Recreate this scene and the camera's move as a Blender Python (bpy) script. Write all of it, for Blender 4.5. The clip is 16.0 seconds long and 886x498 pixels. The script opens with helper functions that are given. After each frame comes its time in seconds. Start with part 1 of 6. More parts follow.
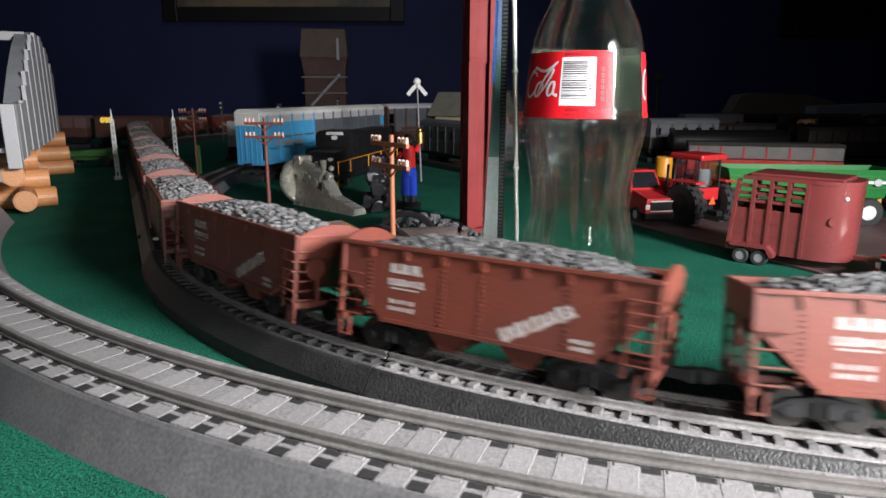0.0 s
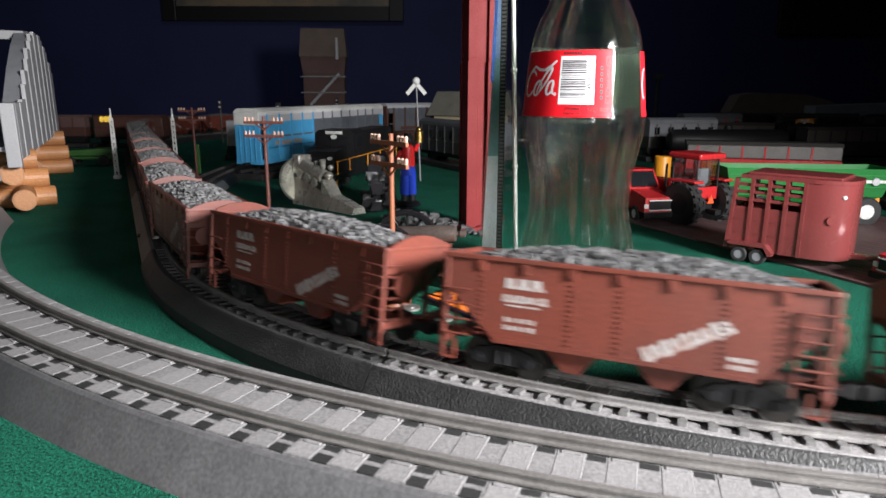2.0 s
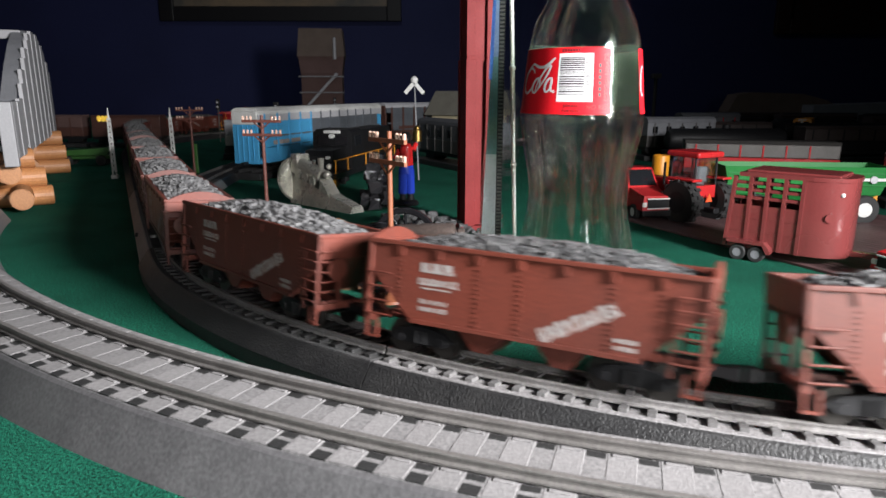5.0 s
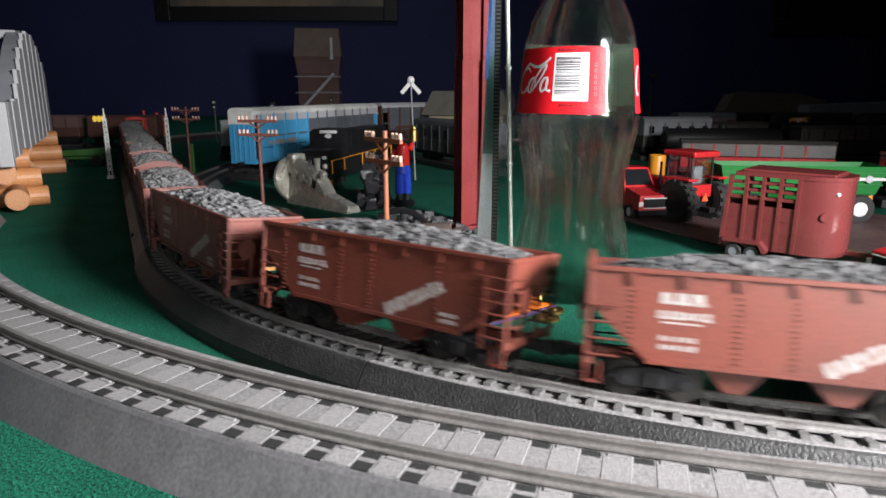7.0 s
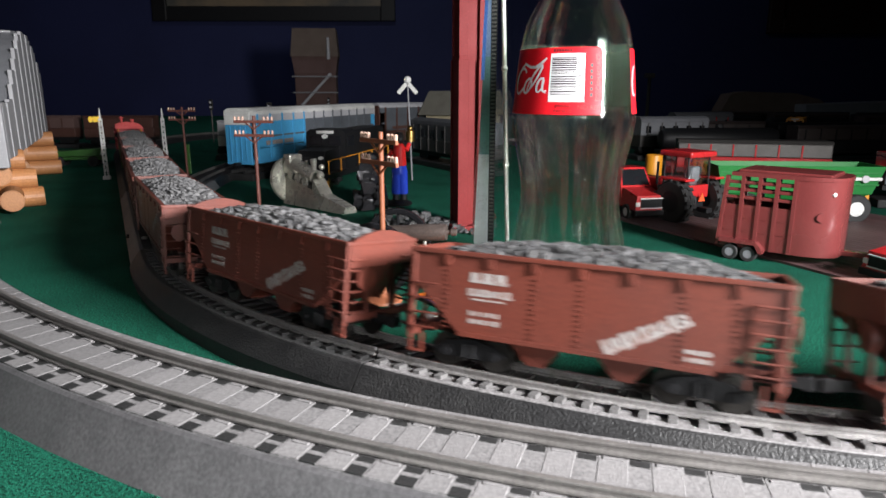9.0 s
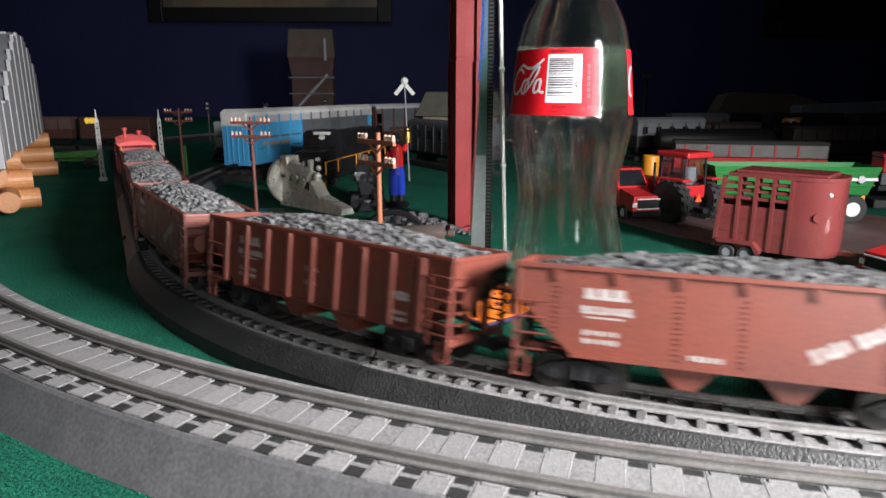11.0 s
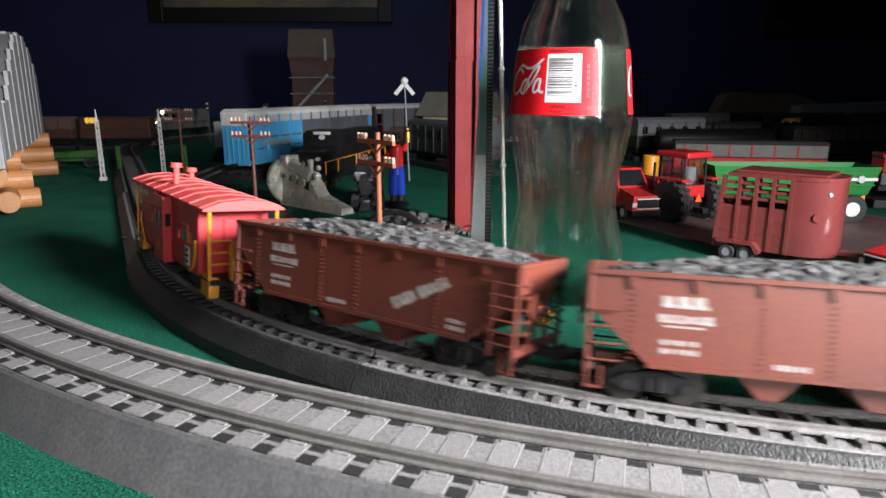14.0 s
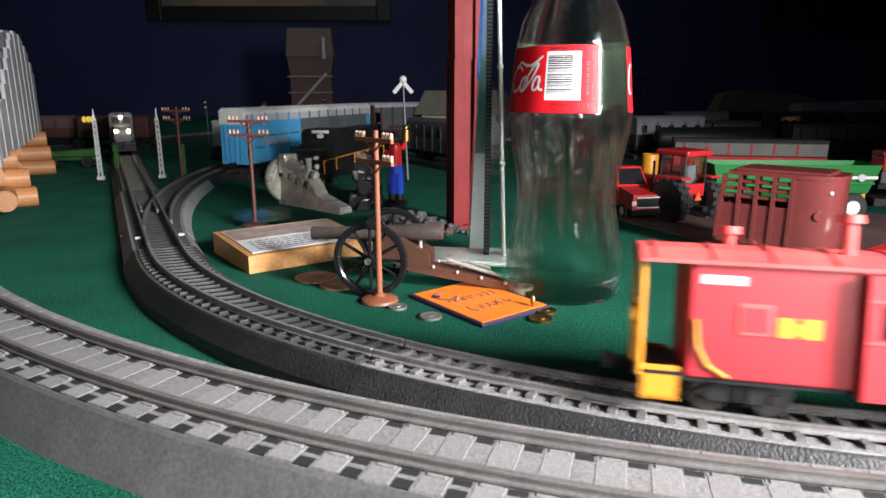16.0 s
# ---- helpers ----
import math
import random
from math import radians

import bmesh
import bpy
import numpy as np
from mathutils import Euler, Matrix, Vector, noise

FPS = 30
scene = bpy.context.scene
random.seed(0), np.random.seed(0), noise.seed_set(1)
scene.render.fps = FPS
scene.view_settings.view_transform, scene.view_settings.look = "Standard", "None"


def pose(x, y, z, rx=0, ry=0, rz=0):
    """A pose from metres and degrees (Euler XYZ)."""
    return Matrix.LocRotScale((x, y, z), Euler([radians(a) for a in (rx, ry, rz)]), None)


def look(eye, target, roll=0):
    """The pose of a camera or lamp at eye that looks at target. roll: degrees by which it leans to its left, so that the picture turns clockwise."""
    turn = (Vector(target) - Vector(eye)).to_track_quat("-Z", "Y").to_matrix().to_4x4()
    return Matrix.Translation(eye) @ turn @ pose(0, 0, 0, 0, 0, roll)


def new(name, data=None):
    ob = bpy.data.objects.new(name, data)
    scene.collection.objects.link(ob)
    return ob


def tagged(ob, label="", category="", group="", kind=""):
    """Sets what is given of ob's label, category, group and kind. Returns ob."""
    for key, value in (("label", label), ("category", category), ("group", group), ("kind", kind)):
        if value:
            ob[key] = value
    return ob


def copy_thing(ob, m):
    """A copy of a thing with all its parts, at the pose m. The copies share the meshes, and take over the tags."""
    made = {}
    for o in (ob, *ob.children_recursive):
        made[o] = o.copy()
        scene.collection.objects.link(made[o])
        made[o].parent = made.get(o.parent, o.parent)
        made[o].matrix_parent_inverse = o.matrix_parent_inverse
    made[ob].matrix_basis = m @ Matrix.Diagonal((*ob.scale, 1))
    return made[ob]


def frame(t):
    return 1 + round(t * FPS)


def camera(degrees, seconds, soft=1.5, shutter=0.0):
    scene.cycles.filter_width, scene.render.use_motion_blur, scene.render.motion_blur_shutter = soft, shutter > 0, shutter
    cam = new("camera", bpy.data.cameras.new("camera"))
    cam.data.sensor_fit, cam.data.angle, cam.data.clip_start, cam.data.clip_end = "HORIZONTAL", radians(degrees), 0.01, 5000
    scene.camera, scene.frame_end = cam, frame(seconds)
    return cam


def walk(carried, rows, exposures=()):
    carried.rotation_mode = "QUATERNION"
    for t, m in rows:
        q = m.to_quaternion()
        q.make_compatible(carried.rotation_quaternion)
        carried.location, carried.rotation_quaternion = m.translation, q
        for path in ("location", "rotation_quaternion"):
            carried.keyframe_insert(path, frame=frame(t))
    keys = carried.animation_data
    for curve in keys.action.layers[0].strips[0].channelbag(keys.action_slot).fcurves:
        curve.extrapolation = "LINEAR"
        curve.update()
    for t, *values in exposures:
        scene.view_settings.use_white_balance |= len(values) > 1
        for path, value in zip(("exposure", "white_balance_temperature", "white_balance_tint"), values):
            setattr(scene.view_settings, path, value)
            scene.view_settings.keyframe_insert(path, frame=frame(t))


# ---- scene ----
# ---------------- camera ----------------
cam = camera(68.57, 16.0, shutter=0.5)
cam.data.dof.use_dof, cam.data.dof.focus_distance, cam.data.dof.aperture_fstop = True, 0.34, 34.0
# seconds, x, y, z, pitch below level, roll, turn to the left
POSES = [
    (0, -0.00108, -0.00021, 0.09964, 13.564, -0.142, 0.955), (0.5, -0.00105, -0.00041, 0.09915, 13.547, -0.167, 0.960),
    (1, -0.00098, -0.00057, 0.09905, 13.555, -0.175, 0.928), (1.5, -0.00115, -0.00062, 0.09908, 13.562, -0.158, 0.864),
    (2, -0.00123, -0.00123, 0.09928, 13.593, -0.174, 0.861), (2.5, -0.00114, -0.00139, 0.09891, 13.601, -0.149, 0.870),
    (3, -0.00127, -0.00125, 0.09822, 13.576, -0.116, 0.866), (3.5, -0.00159, -0.00097, 0.09818, 13.573, -0.115, 0.856),
    (4, -0.00165, -0.00105, 0.09820, 13.579, -0.128, 0.850), (5.2, -0.00130, -0.00100, 0.09805, 13.572, -0.110, 0.660),
    (6.5, -0.00092, -0.00094, 0.09785, 13.563, -0.090, 0.468), (7, -0.00080, -0.00090, 0.09780, 13.560, -0.085, 0.455),
    (7.5, -0.00045, -0.00060, 0.09788, 13.557, -0.060, 0.430), (8, -0.00032, -0.00030, 0.09797, 13.560, -0.050, 0.370),
    (8.5, -0.00010, -0.00014, 0.09816, 13.585, -0.035, 0.306), (9, -0.00005, 0.00000, 0.09830, 13.590, -0.030, 0.250),
    (10.2, -0.00020, 0.00000, 0.09828, 13.540, -0.010, 0.085), (11.5, -0.00030, -0.00002, 0.09822, 13.490, 0.010, -0.045),
    (12, -0.00020, -0.00010, 0.09826, 13.487, 0.010, -0.030), (12.5, -0.00009, -0.00025, 0.09830, 13.500, 0.000, -0.021),
    (13, -0.00006, -0.00015, 0.09818, 13.498, -0.005, -0.010), (13.5, 0.00000, 0.00000, 0.09815, 13.500, -0.010, 0.003),
    (14, -0.00003, -0.00008, 0.09808, 13.497, -0.005, -0.003), (14.5, 0.00000, 0.00020, 0.09785, 13.500, 0.025, -0.012),
    (15, -0.00010, 0.00145, 0.09770, 13.588, 0.030, -0.068), (15.5, 0.00005, 0.00180, 0.09758, 13.578, 0.032, -0.075),
    (16, 0.00006, 0.00191, 0.09757, 13.584, 0.037, -0.096)]


def cam_pose(x, y, z, pitch, roll, yaw):
    return Matrix.Translation((x, y, z)) @ Euler((radians(90 - pitch), 0, radians(yaw))).to_matrix().to_4x4() @ pose(0, 0, 0, 0, 0, -roll)


walk(cam, [(q[0], cam_pose(*q[1:])) for q in POSES])

# ---------------- light ----------------
world = bpy.data.worlds.new("dim_room")
scene.world = world
world.use_nodes = True
world.node_tree.nodes["Background"].inputs[0].default_value = (0.55, 0.62, 0.8, 1)
world.node_tree.nodes["Background"].inputs[1].default_value = 0.042


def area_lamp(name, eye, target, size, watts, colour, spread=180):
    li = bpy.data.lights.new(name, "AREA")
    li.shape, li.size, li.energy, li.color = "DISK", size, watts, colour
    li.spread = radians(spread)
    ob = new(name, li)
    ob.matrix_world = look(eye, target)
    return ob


# the work lamp beside the camera, a small lamp for the bottle's glint, and a weak fill over the room
area_lamp("work_lamp", (0.45, -0.14, 0.27), (-0.20, 0.24, 0.0), 0.17, 10.0, (1.0, 0.985, 1.0), 125)
# unseen lamp added behind the camera to give the bottle its glint
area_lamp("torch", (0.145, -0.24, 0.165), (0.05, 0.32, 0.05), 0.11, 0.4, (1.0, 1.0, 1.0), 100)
# unseen fill lamp, added overhead only to lift the dim back wall
area_lamp("ceiling_lamp", (-0.2, 1.6, 1.45), (-0.2, 2.2, 0.0), 0.5, 2.1, (0.8, 0.87, 1.0), 156)
scene.view_settings.exposure = 0.0


# ---------------- materials ----------------
def material(name, colour, rough=0.5, metal=0.0, spot=None, spot_amount=0.35, spot_scale=60.0, grain=0.15, grain_scale=900.0, bump=0.15,
             bump_scale=1500.0, coat=0.0, vary=0.0, emit=0.0, spec=0.5, depth=0.0004):
    """Base colour broken by large stains and fine grain, uneven gloss and fine relief."""
    mat = bpy.data.materials.new(name)
    mat.use_nodes = True
    nt = mat.node_tree
    n, l = nt.nodes, nt.links
    b = n["Principled BSDF"]
    co = n.new("ShaderNodeTexCoord")
    big = n.new("ShaderNodeTexNoise")
    big.inputs["Scale"].default_value, big.inputs["Detail"].default_value = spot_scale, 5
    fine = n.new("ShaderNodeTexNoise")
    fine.inputs["Scale"].default_value, fine.inputs["Detail"].default_value = grain_scale, 3
    l.new(co.outputs["Object"], big.inputs["Vector"]), l.new(co.outputs["Object"], fine.inputs["Vector"])
    ramp = n.new("ShaderNodeMapRange")
    ramp.inputs[1].default_value, ramp.inputs[2].default_value = 0.42, 0.68
    ramp.inputs[4].default_value = spot_amount
    l.new(big.outputs[0], ramp.inputs[0])
    mix = n.new("ShaderNodeMix")
    mix.data_type = "RGBA"
    spot = spot or tuple(0.55 * v for v in colour)
    mix.inputs["A"].default_value, mix.inputs["B"].default_value = (*colour, 1), (*spot, 1)
    l.new(ramp.outputs[0], mix.inputs["Factor"])
    gr = n.new("ShaderNodeMapRange")
    gr.inputs[1].default_value, gr.inputs[2].default_value = 0.33, 0.67
    gr.inputs[3].default_value, gr.inputs[4].default_value = 1 - grain, 1 + grain
    l.new(fine.outputs[0], gr.inputs[0])
    val = n.new("ShaderNodeHueSaturation")
    l.new(mix.outputs["Result"], val.inputs["Color"])
    if vary:
        info = n.new("ShaderNodeObjectInfo")
        vr = n.new("ShaderNodeMapRange")
        vr.inputs[3].default_value, vr.inputs[4].default_value = 1 - vary, 1 + vary
        l.new(info.outputs["Random"], vr.inputs[0])
        mul = n.new("ShaderNodeMath")
        mul.operation = "MULTIPLY"
        l.new(vr.outputs[0], mul.inputs[0]), l.new(gr.outputs[0], mul.inputs[1])
        l.new(mul.outputs[0], val.inputs["Value"])
    else:
        l.new(gr.outputs[0], val.inputs["Value"])
    l.new(val.outputs[0], b.inputs["Base Color"])
    rr = n.new("ShaderNodeMapRange")
    rr.inputs[3].default_value, rr.inputs[4].default_value = max(0.03, rough - 0.1), min(1, rough + 0.12)
    l.new(big.outputs[0], rr.inputs[0]), l.new(rr.outputs[0], b.inputs["Roughness"])
    b.inputs["Metallic"].default_value, b.inputs["Coat Weight"].default_value = metal, coat
    b.inputs["Specular IOR Level"].default_value = spec
    if bump:
        bt = n.new("ShaderNodeTexNoise")
        bt.inputs["Scale"].default_value, bt.inputs["Detail"].default_value = bump_scale, 3
        l.new(co.outputs["Object"], bt.inputs["Vector"])
        bm_ = n.new("ShaderNodeBump")
        bm_.inputs["Strength"].default_value, bm_.inputs["Distance"].default_value = bump, depth
        l.new(bt.outputs[0], bm_.inputs["Height"]), l.new(bm_.outputs[0], b.inputs["Normal"])
    if emit:
        b.inputs["Emission Color"].default_value, b.inputs["Emission Strength"].default_value = (*colour, 1), emit
    return mat


def glass_material(name, colour, rough=0.012, ior=1.5, plain=0.5, film=0.0):
    """Refracting glass, part of whose light goes straight through, as in a thin wall."""
    mat = bpy.data.materials.new(name)
    mat.use_nodes = True
    n, l = mat.node_tree.nodes, mat.node_tree.links
    b = n["Principled BSDF"]
    b.inputs["Base Color"].default_value = (*colour, 1)
    b.inputs["Roughness"].default_value, b.inputs["IOR"].default_value = rough, ior
    b.inputs["Transmission Weight"].default_value = 1.0 - film
    clear, mix = n.new("ShaderNodeBsdfTransparent"), n.new("ShaderNodeMixShader")
    clear.inputs["Color"].default_value = (*colour, 1)
    mix.inputs[0].default_value = plain
    l.new(b.outputs[0], mix.inputs[1]), l.new(clear.outputs[0], mix.inputs[2])
    l.new(mix.outputs[0], n["Material Output"].inputs["Surface"])
    return mat


FELT = material("green_felt", (0.008, 0.088, 0.054), 0.95, spot=(0.004, 0.048, 0.03), spot_scale=22, spot_amount=0.6, grain=0.9, grain_scale=1300, bump=1.0,
                bump_scale=2200, depth=0.0006, spec=0.1)
NAVY = material("navy_wall_paint", (0.02, 0.026, 0.10), 0.75, spot_scale=3, grain=0.06, grain_scale=90, bump=0.2, bump_scale=160, depth=0.002)
DARK_FLOOR = material("dark_carpet", (0.03, 0.028, 0.03), 0.95, spot_scale=4)
CEIL = material("ceiling_paint", (0.25, 0.25, 0.27), 0.9, spot_scale=3)
ROADBED_DARK = material("black_roadbed_plastic", (0.016, 0.016, 0.0165), 0.5, spec=0.4, spot=(0.04, 0.039, 0.038), spot_scale=70, grain=0.25, bump=0.7, bump_scale=1300, depth=0.0005)
ROADBED_GREY = material("grey_roadbed_plastic", (0.085, 0.083, 0.086), 0.5, spot=(0.13, 0.127, 0.13), spot_scale=60, grain=0.2, bump=0.25, bump_scale=500, depth=0.0003)
ROADBED_TOP = material("pale_grey_ballast", (0.2, 0.192, 0.192), 0.8, spot=(0.13, 0.125, 0.125), spot_scale=110, grain=0.3, bump=0.6, bump_scale=1600)
NEAR_BALLAST = material("mid_grey_ballast", (0.165, 0.16, 0.16), 0.8, spot=(0.11, 0.106, 0.106), spot_scale=110, grain=0.25, bump=0.4, bump_scale=1200)
DARK_TOP = material("dark_grey_ballast", (0.05, 0.049, 0.049), 0.8, spot=(0.03, 0.044, 0.044), spot_scale=110, grain=0.3, bump=0.6, bump_scale=1600)
# black of the real ties, also used as painted shade between the near ties
TIE_AND_SHADE_BLACK = material("black_tie_plastic", (0.018, 0.018, 0.018), 0.5, vary=0.3, bump=0.5, bump_scale=900)
NEAR_TIE = material("light_grey_tie_plastic", (0.18, 0.174, 0.174), 0.75, spot=(0.15, 0.145, 0.145), spot_scale=120, vary=0.1, bump=0.4)
TIE_GREY = material("grey_tie_plastic", (0.1, 0.097, 0.096), 0.7, spot=(0.065, 0.063, 0.062), spot_scale=160, vary=0.18, bump=0.4)
RAIL = material("nickel_silver_rail", (0.3, 0.29, 0.285), 0.35, metal=0.45, spot=(0.14, 0.13, 0.12), spot_scale=90, spot_amount=0.6, bump=0.1)
RAIL_DARK = material("steel_alloy_rail", (0.16, 0.152, 0.145), 0.4, metal=0.3, spot=(0.09, 0.085, 0.08), spot_scale=90, spot_amount=0.6, bump=0.1)
TURNOUT = material("turnout_grey_plastic", (0.2, 0.2, 0.2), 0.55, spot=(0.14, 0.14, 0.14), spot_scale=40)
OXIDE = material("oxide_red_car_paint", (0.118, 0.028, 0.018), 0.45, spot=(0.075, 0.021, 0.015), spot_scale=34, spot_amount=0.8, grain=0.16, bump=0.14, vary=0.18)
WHITE_INK = material("white_lettering", (0.28, 0.26, 0.25), 0.6, spot=(0.22, 0.12, 0.1), spot_scale=400, spot_amount=0.7)
COAL = material("crushed_coal", (0.066, 0.066, 0.068), 0.6, spot=(0.12, 0.118, 0.115), spot_scale=240, spot_amount=0.6, grain=0.35, grain_scale=700, bump=0.6, bump_scale=900)
GLOSS_BLACK = material("gloss_black_enamel", (0.008, 0.008, 0.009), 0.2, bump=0.05, spec=0.35, spot_amount=0.1)
BLACK = material("black_plastic", (0.008, 0.008, 0.009), 0.5, bump=0.1, spec=0.3)
WHEEL = material("dark_wheel_metal", (0.06, 0.056, 0.052), 0.35, metal=0.8)
CAB_RED = material("caboose_red_paint", (0.42, 0.016, 0.024), 0.45, spot=(0.31, 0.013, 0.019), spot_scale=25, grain=0.06, bump=0.08)
CAB_ROOF = material("faded_caboose_roof", (0.62, 0.06, 0.06), 0.6, spot=(0.72, 0.2, 0.15), spot_scale=38, grain=0.1, bump=0.2)
YELLOW = material("yellow_paint", (0.62, 0.25, 0.014), 0.45, spot_scale=40, grain=0.06)
DARK_GLASS = material("dark_window", (0.01, 0.011, 0.013), 0.12, bump=0)
BROWN_POLE = material("brown_pole_plastic", (0.22, 0.075, 0.035), 0.45, spot_scale=60)
DARK_POLE = material("dark_brown_pole_plastic", (0.12, 0.04, 0.03), 0.5)
WHITE_PL = material("white_plastic", (0.6, 0.6, 0.58), 0.45, spot_scale=60)
LABEL_RED = material("red_label_print", (0.66, 0.012, 0.02), 0.4, spec=0.15, spot_amount=0.1, grain=0.03, bump=0)
LABEL_WHITE = material("white_label_print", (0.62, 0.62, 0.63), 0.45, spec=0.15, spot_amount=0.08, grain=0.03, bump=0)
LABEL_BLACK = material("black_label_print", (0.02, 0.01, 0.012), 0.5, bump=0)
LABEL_GREY = material("label_back_grey", (0.33, 0.35, 0.3), 0.5, spot_amount=0.2, bump=0)
GLASS = glass_material("green_tinted_glass", (0.945, 0.99, 0.965), 0.012, 1.52, 0.5, 0.0015)
ACRYL = glass_material("clear_acrylic", (0.95, 0.97, 0.97), 0.04, 1.49, 0.7)
FROSTED = material("frosted_acrylic", (0.62, 0.62, 0.6), 0.3, spot_amount=0.2, bump=0.1)
RED_GIRDER = material("dark_red_girder_plastic", (0.16, 0.012, 0.012), 0.62, spot_scale=50, bump=0.08, spec=0.25)
CHROME = material("chrome_rod", (0.7, 0.69, 0.66), 0.3, metal=0.25, spot_amount=0.2, bump=0)
WOOD = material("varnished_pine", (0.46, 0.22, 0.07), 0.5, spot=(0.3, 0.13, 0.04), spot_scale=70, grain=0.2, grain_scale=400, bump=0.2)
LOGWOOD = material("honey_stained_log", (0.36, 0.16, 0.06), 0.5, spot=(0.25, 0.1, 0.035), spot_scale=60, grain=0.15, bump=0.1, vary=0.15)
LOG_END = material("sawn_log_end", (0.3, 0.15, 0.06), 0.6, spot=(0.22, 0.1, 0.04), spot_scale=150, grain=0.2)
PAPER = material("printed_card", (0.55, 0.55, 0.56), 0.6, spot_amount=0.2)
PAPER_TAN = material("printed_picture_tan", (0.22, 0.16, 0.14), 0.5, spot=(0.4, 0.33, 0.3), spot_scale=90, spot_amount=0.8)
INK = material("grey_ink", (0.1, 0.1, 0.11), 0.6)
ORANGE = material("orange_enamel", (0.83, 0.19, 0.02), 0.3, spot_amount=0.12, grain=0.03, bump=0.02)
NAVY_INK = material("navy_enamel", (0.03, 0.018, 0.06), 0.4)
COPPER = material("worn_copper_coin", (0.3, 0.16, 0.1), 0.45, metal=0.7, spot_scale=300, bump=0.5, bump_scale=700)
NICKEL = material("worn_nickel_coin", (0.38, 0.37, 0.35), 0.4, metal=0.8, spot_scale=300, bump=0.5, bump_scale=700)
BRASS = material("brass_pin", (0.45, 0.3, 0.1), 0.3, metal=1.0)
GUNMETAL = material("gunmetal", (0.09, 0.085, 0.08), 0.4, metal=0.6, spot_scale=80)
BRONZE = material("bronze_brown_metal", (0.15, 0.075, 0.05), 0.35, metal=0.6, spot_scale=80)
SILVER = material("pewter", (0.56, 0.54, 0.48), 0.28, metal=0.6, spot=(0.34, 0.32, 0.28), spot_scale=120, spot_amount=0.7, bump=0.4, bump_scale=300)
MAROON = material("maroon_enamel", (0.16, 0.034, 0.033), 0.25, spot_scale=30, spot_amount=0.3, coat=0.4, bump=0.0, grain=0.05)
TOY_RED = material("toy_red_enamel", (0.42, 0.02, 0.022), 0.25, spot_scale=30, spot_amount=0.2, coat=0.4, bump=0.02)
TOY_GREEN = material("toy_green_enamel", (0.012, 0.15, 0.03), 0.55, spot_scale=30, spot_amount=0.2, spec=0.3, bump=0.02)
DULL_GREEN = material("dull_green_enamel", (0.03, 0.10, 0.02), 0.4, spot_scale=30)
RUBBER = material("black_rubber", (0.015, 0.015, 0.015), 0.7, bump=0.4, bump_scale=500)
GREY_PL = material("grey_plastic", (0.2, 0.205, 0.22), 0.45, spot_scale=40)
LIGHT_GREY = material("corrugated_grey_plastic", (0.42, 0.42, 0.44), 0.45, spot_scale=20, spot_amount=0.25)
BRIDGE_GREY = material("grey_bridge_plastic", (0.27, 0.27, 0.28), 0.5, spot_scale=20, spot_amount=0.25, grain=0.06)
BLUE_CAR = material("sky_blue_car_paint", (0.06, 0.31, 0.56), 0.45, spot_scale=20, spot_amount=0.2)
SCREEN = material("grey_screen_panel", (0.09, 0.10, 0.115), 0.5, spot_scale=60)
BROWN_CAR = material("brown_car_paint", (0.075, 0.03, 0.022), 0.55, spot_scale=30)
MAT_WOOD = material("dark_plank_card", (0.085, 0.045, 0.045), 0.6, spot_scale=40, vary=0.25)
TAN = material("tan_wall", (0.4, 0.34, 0.22), 0.7, spot_scale=30)
ROOF_GREY = material("grey_shingle", (0.16, 0.15, 0.12), 0.8, spot_scale=50)
BARN = material("weathered_brick_red", (0.11, 0.062, 0.055), 0.8, spot_scale=25)
BARN_ROOF = material("brown_corrugated_roof", (0.12, 0.085, 0.066), 0.7, spot_scale=25)
SHIRT_RED = material("red_glaze", (0.5, 0.02, 0.02), 0.2, bump=0)
SHIRT_BLUE = material("blue_glaze", (0.02, 0.05, 0.42), 0.15, bump=0)
HEADLIGHT = material("lit_headlight", (1.0, 0.86, 0.62), 0.4, emit=40.0, bump=0)
AMBER = material("amber_signal", (0.7, 0.45, 0.05), 0.4, emit=0.25, bump=0)
FRAME_BLACK = material("black_picture_frame", (0.012, 0.011, 0.012), 0.45, bump=0.05)
FRAME_BROWN = material("dark_wood_frame", (0.03, 0.014, 0.012), 0.5)
PIC_A = material("faded_picture", (0.3, 0.22, 0.14), 0.4, spot=(0.1, 0.1, 0.09), spot_scale=6, spot_amount=0.9)


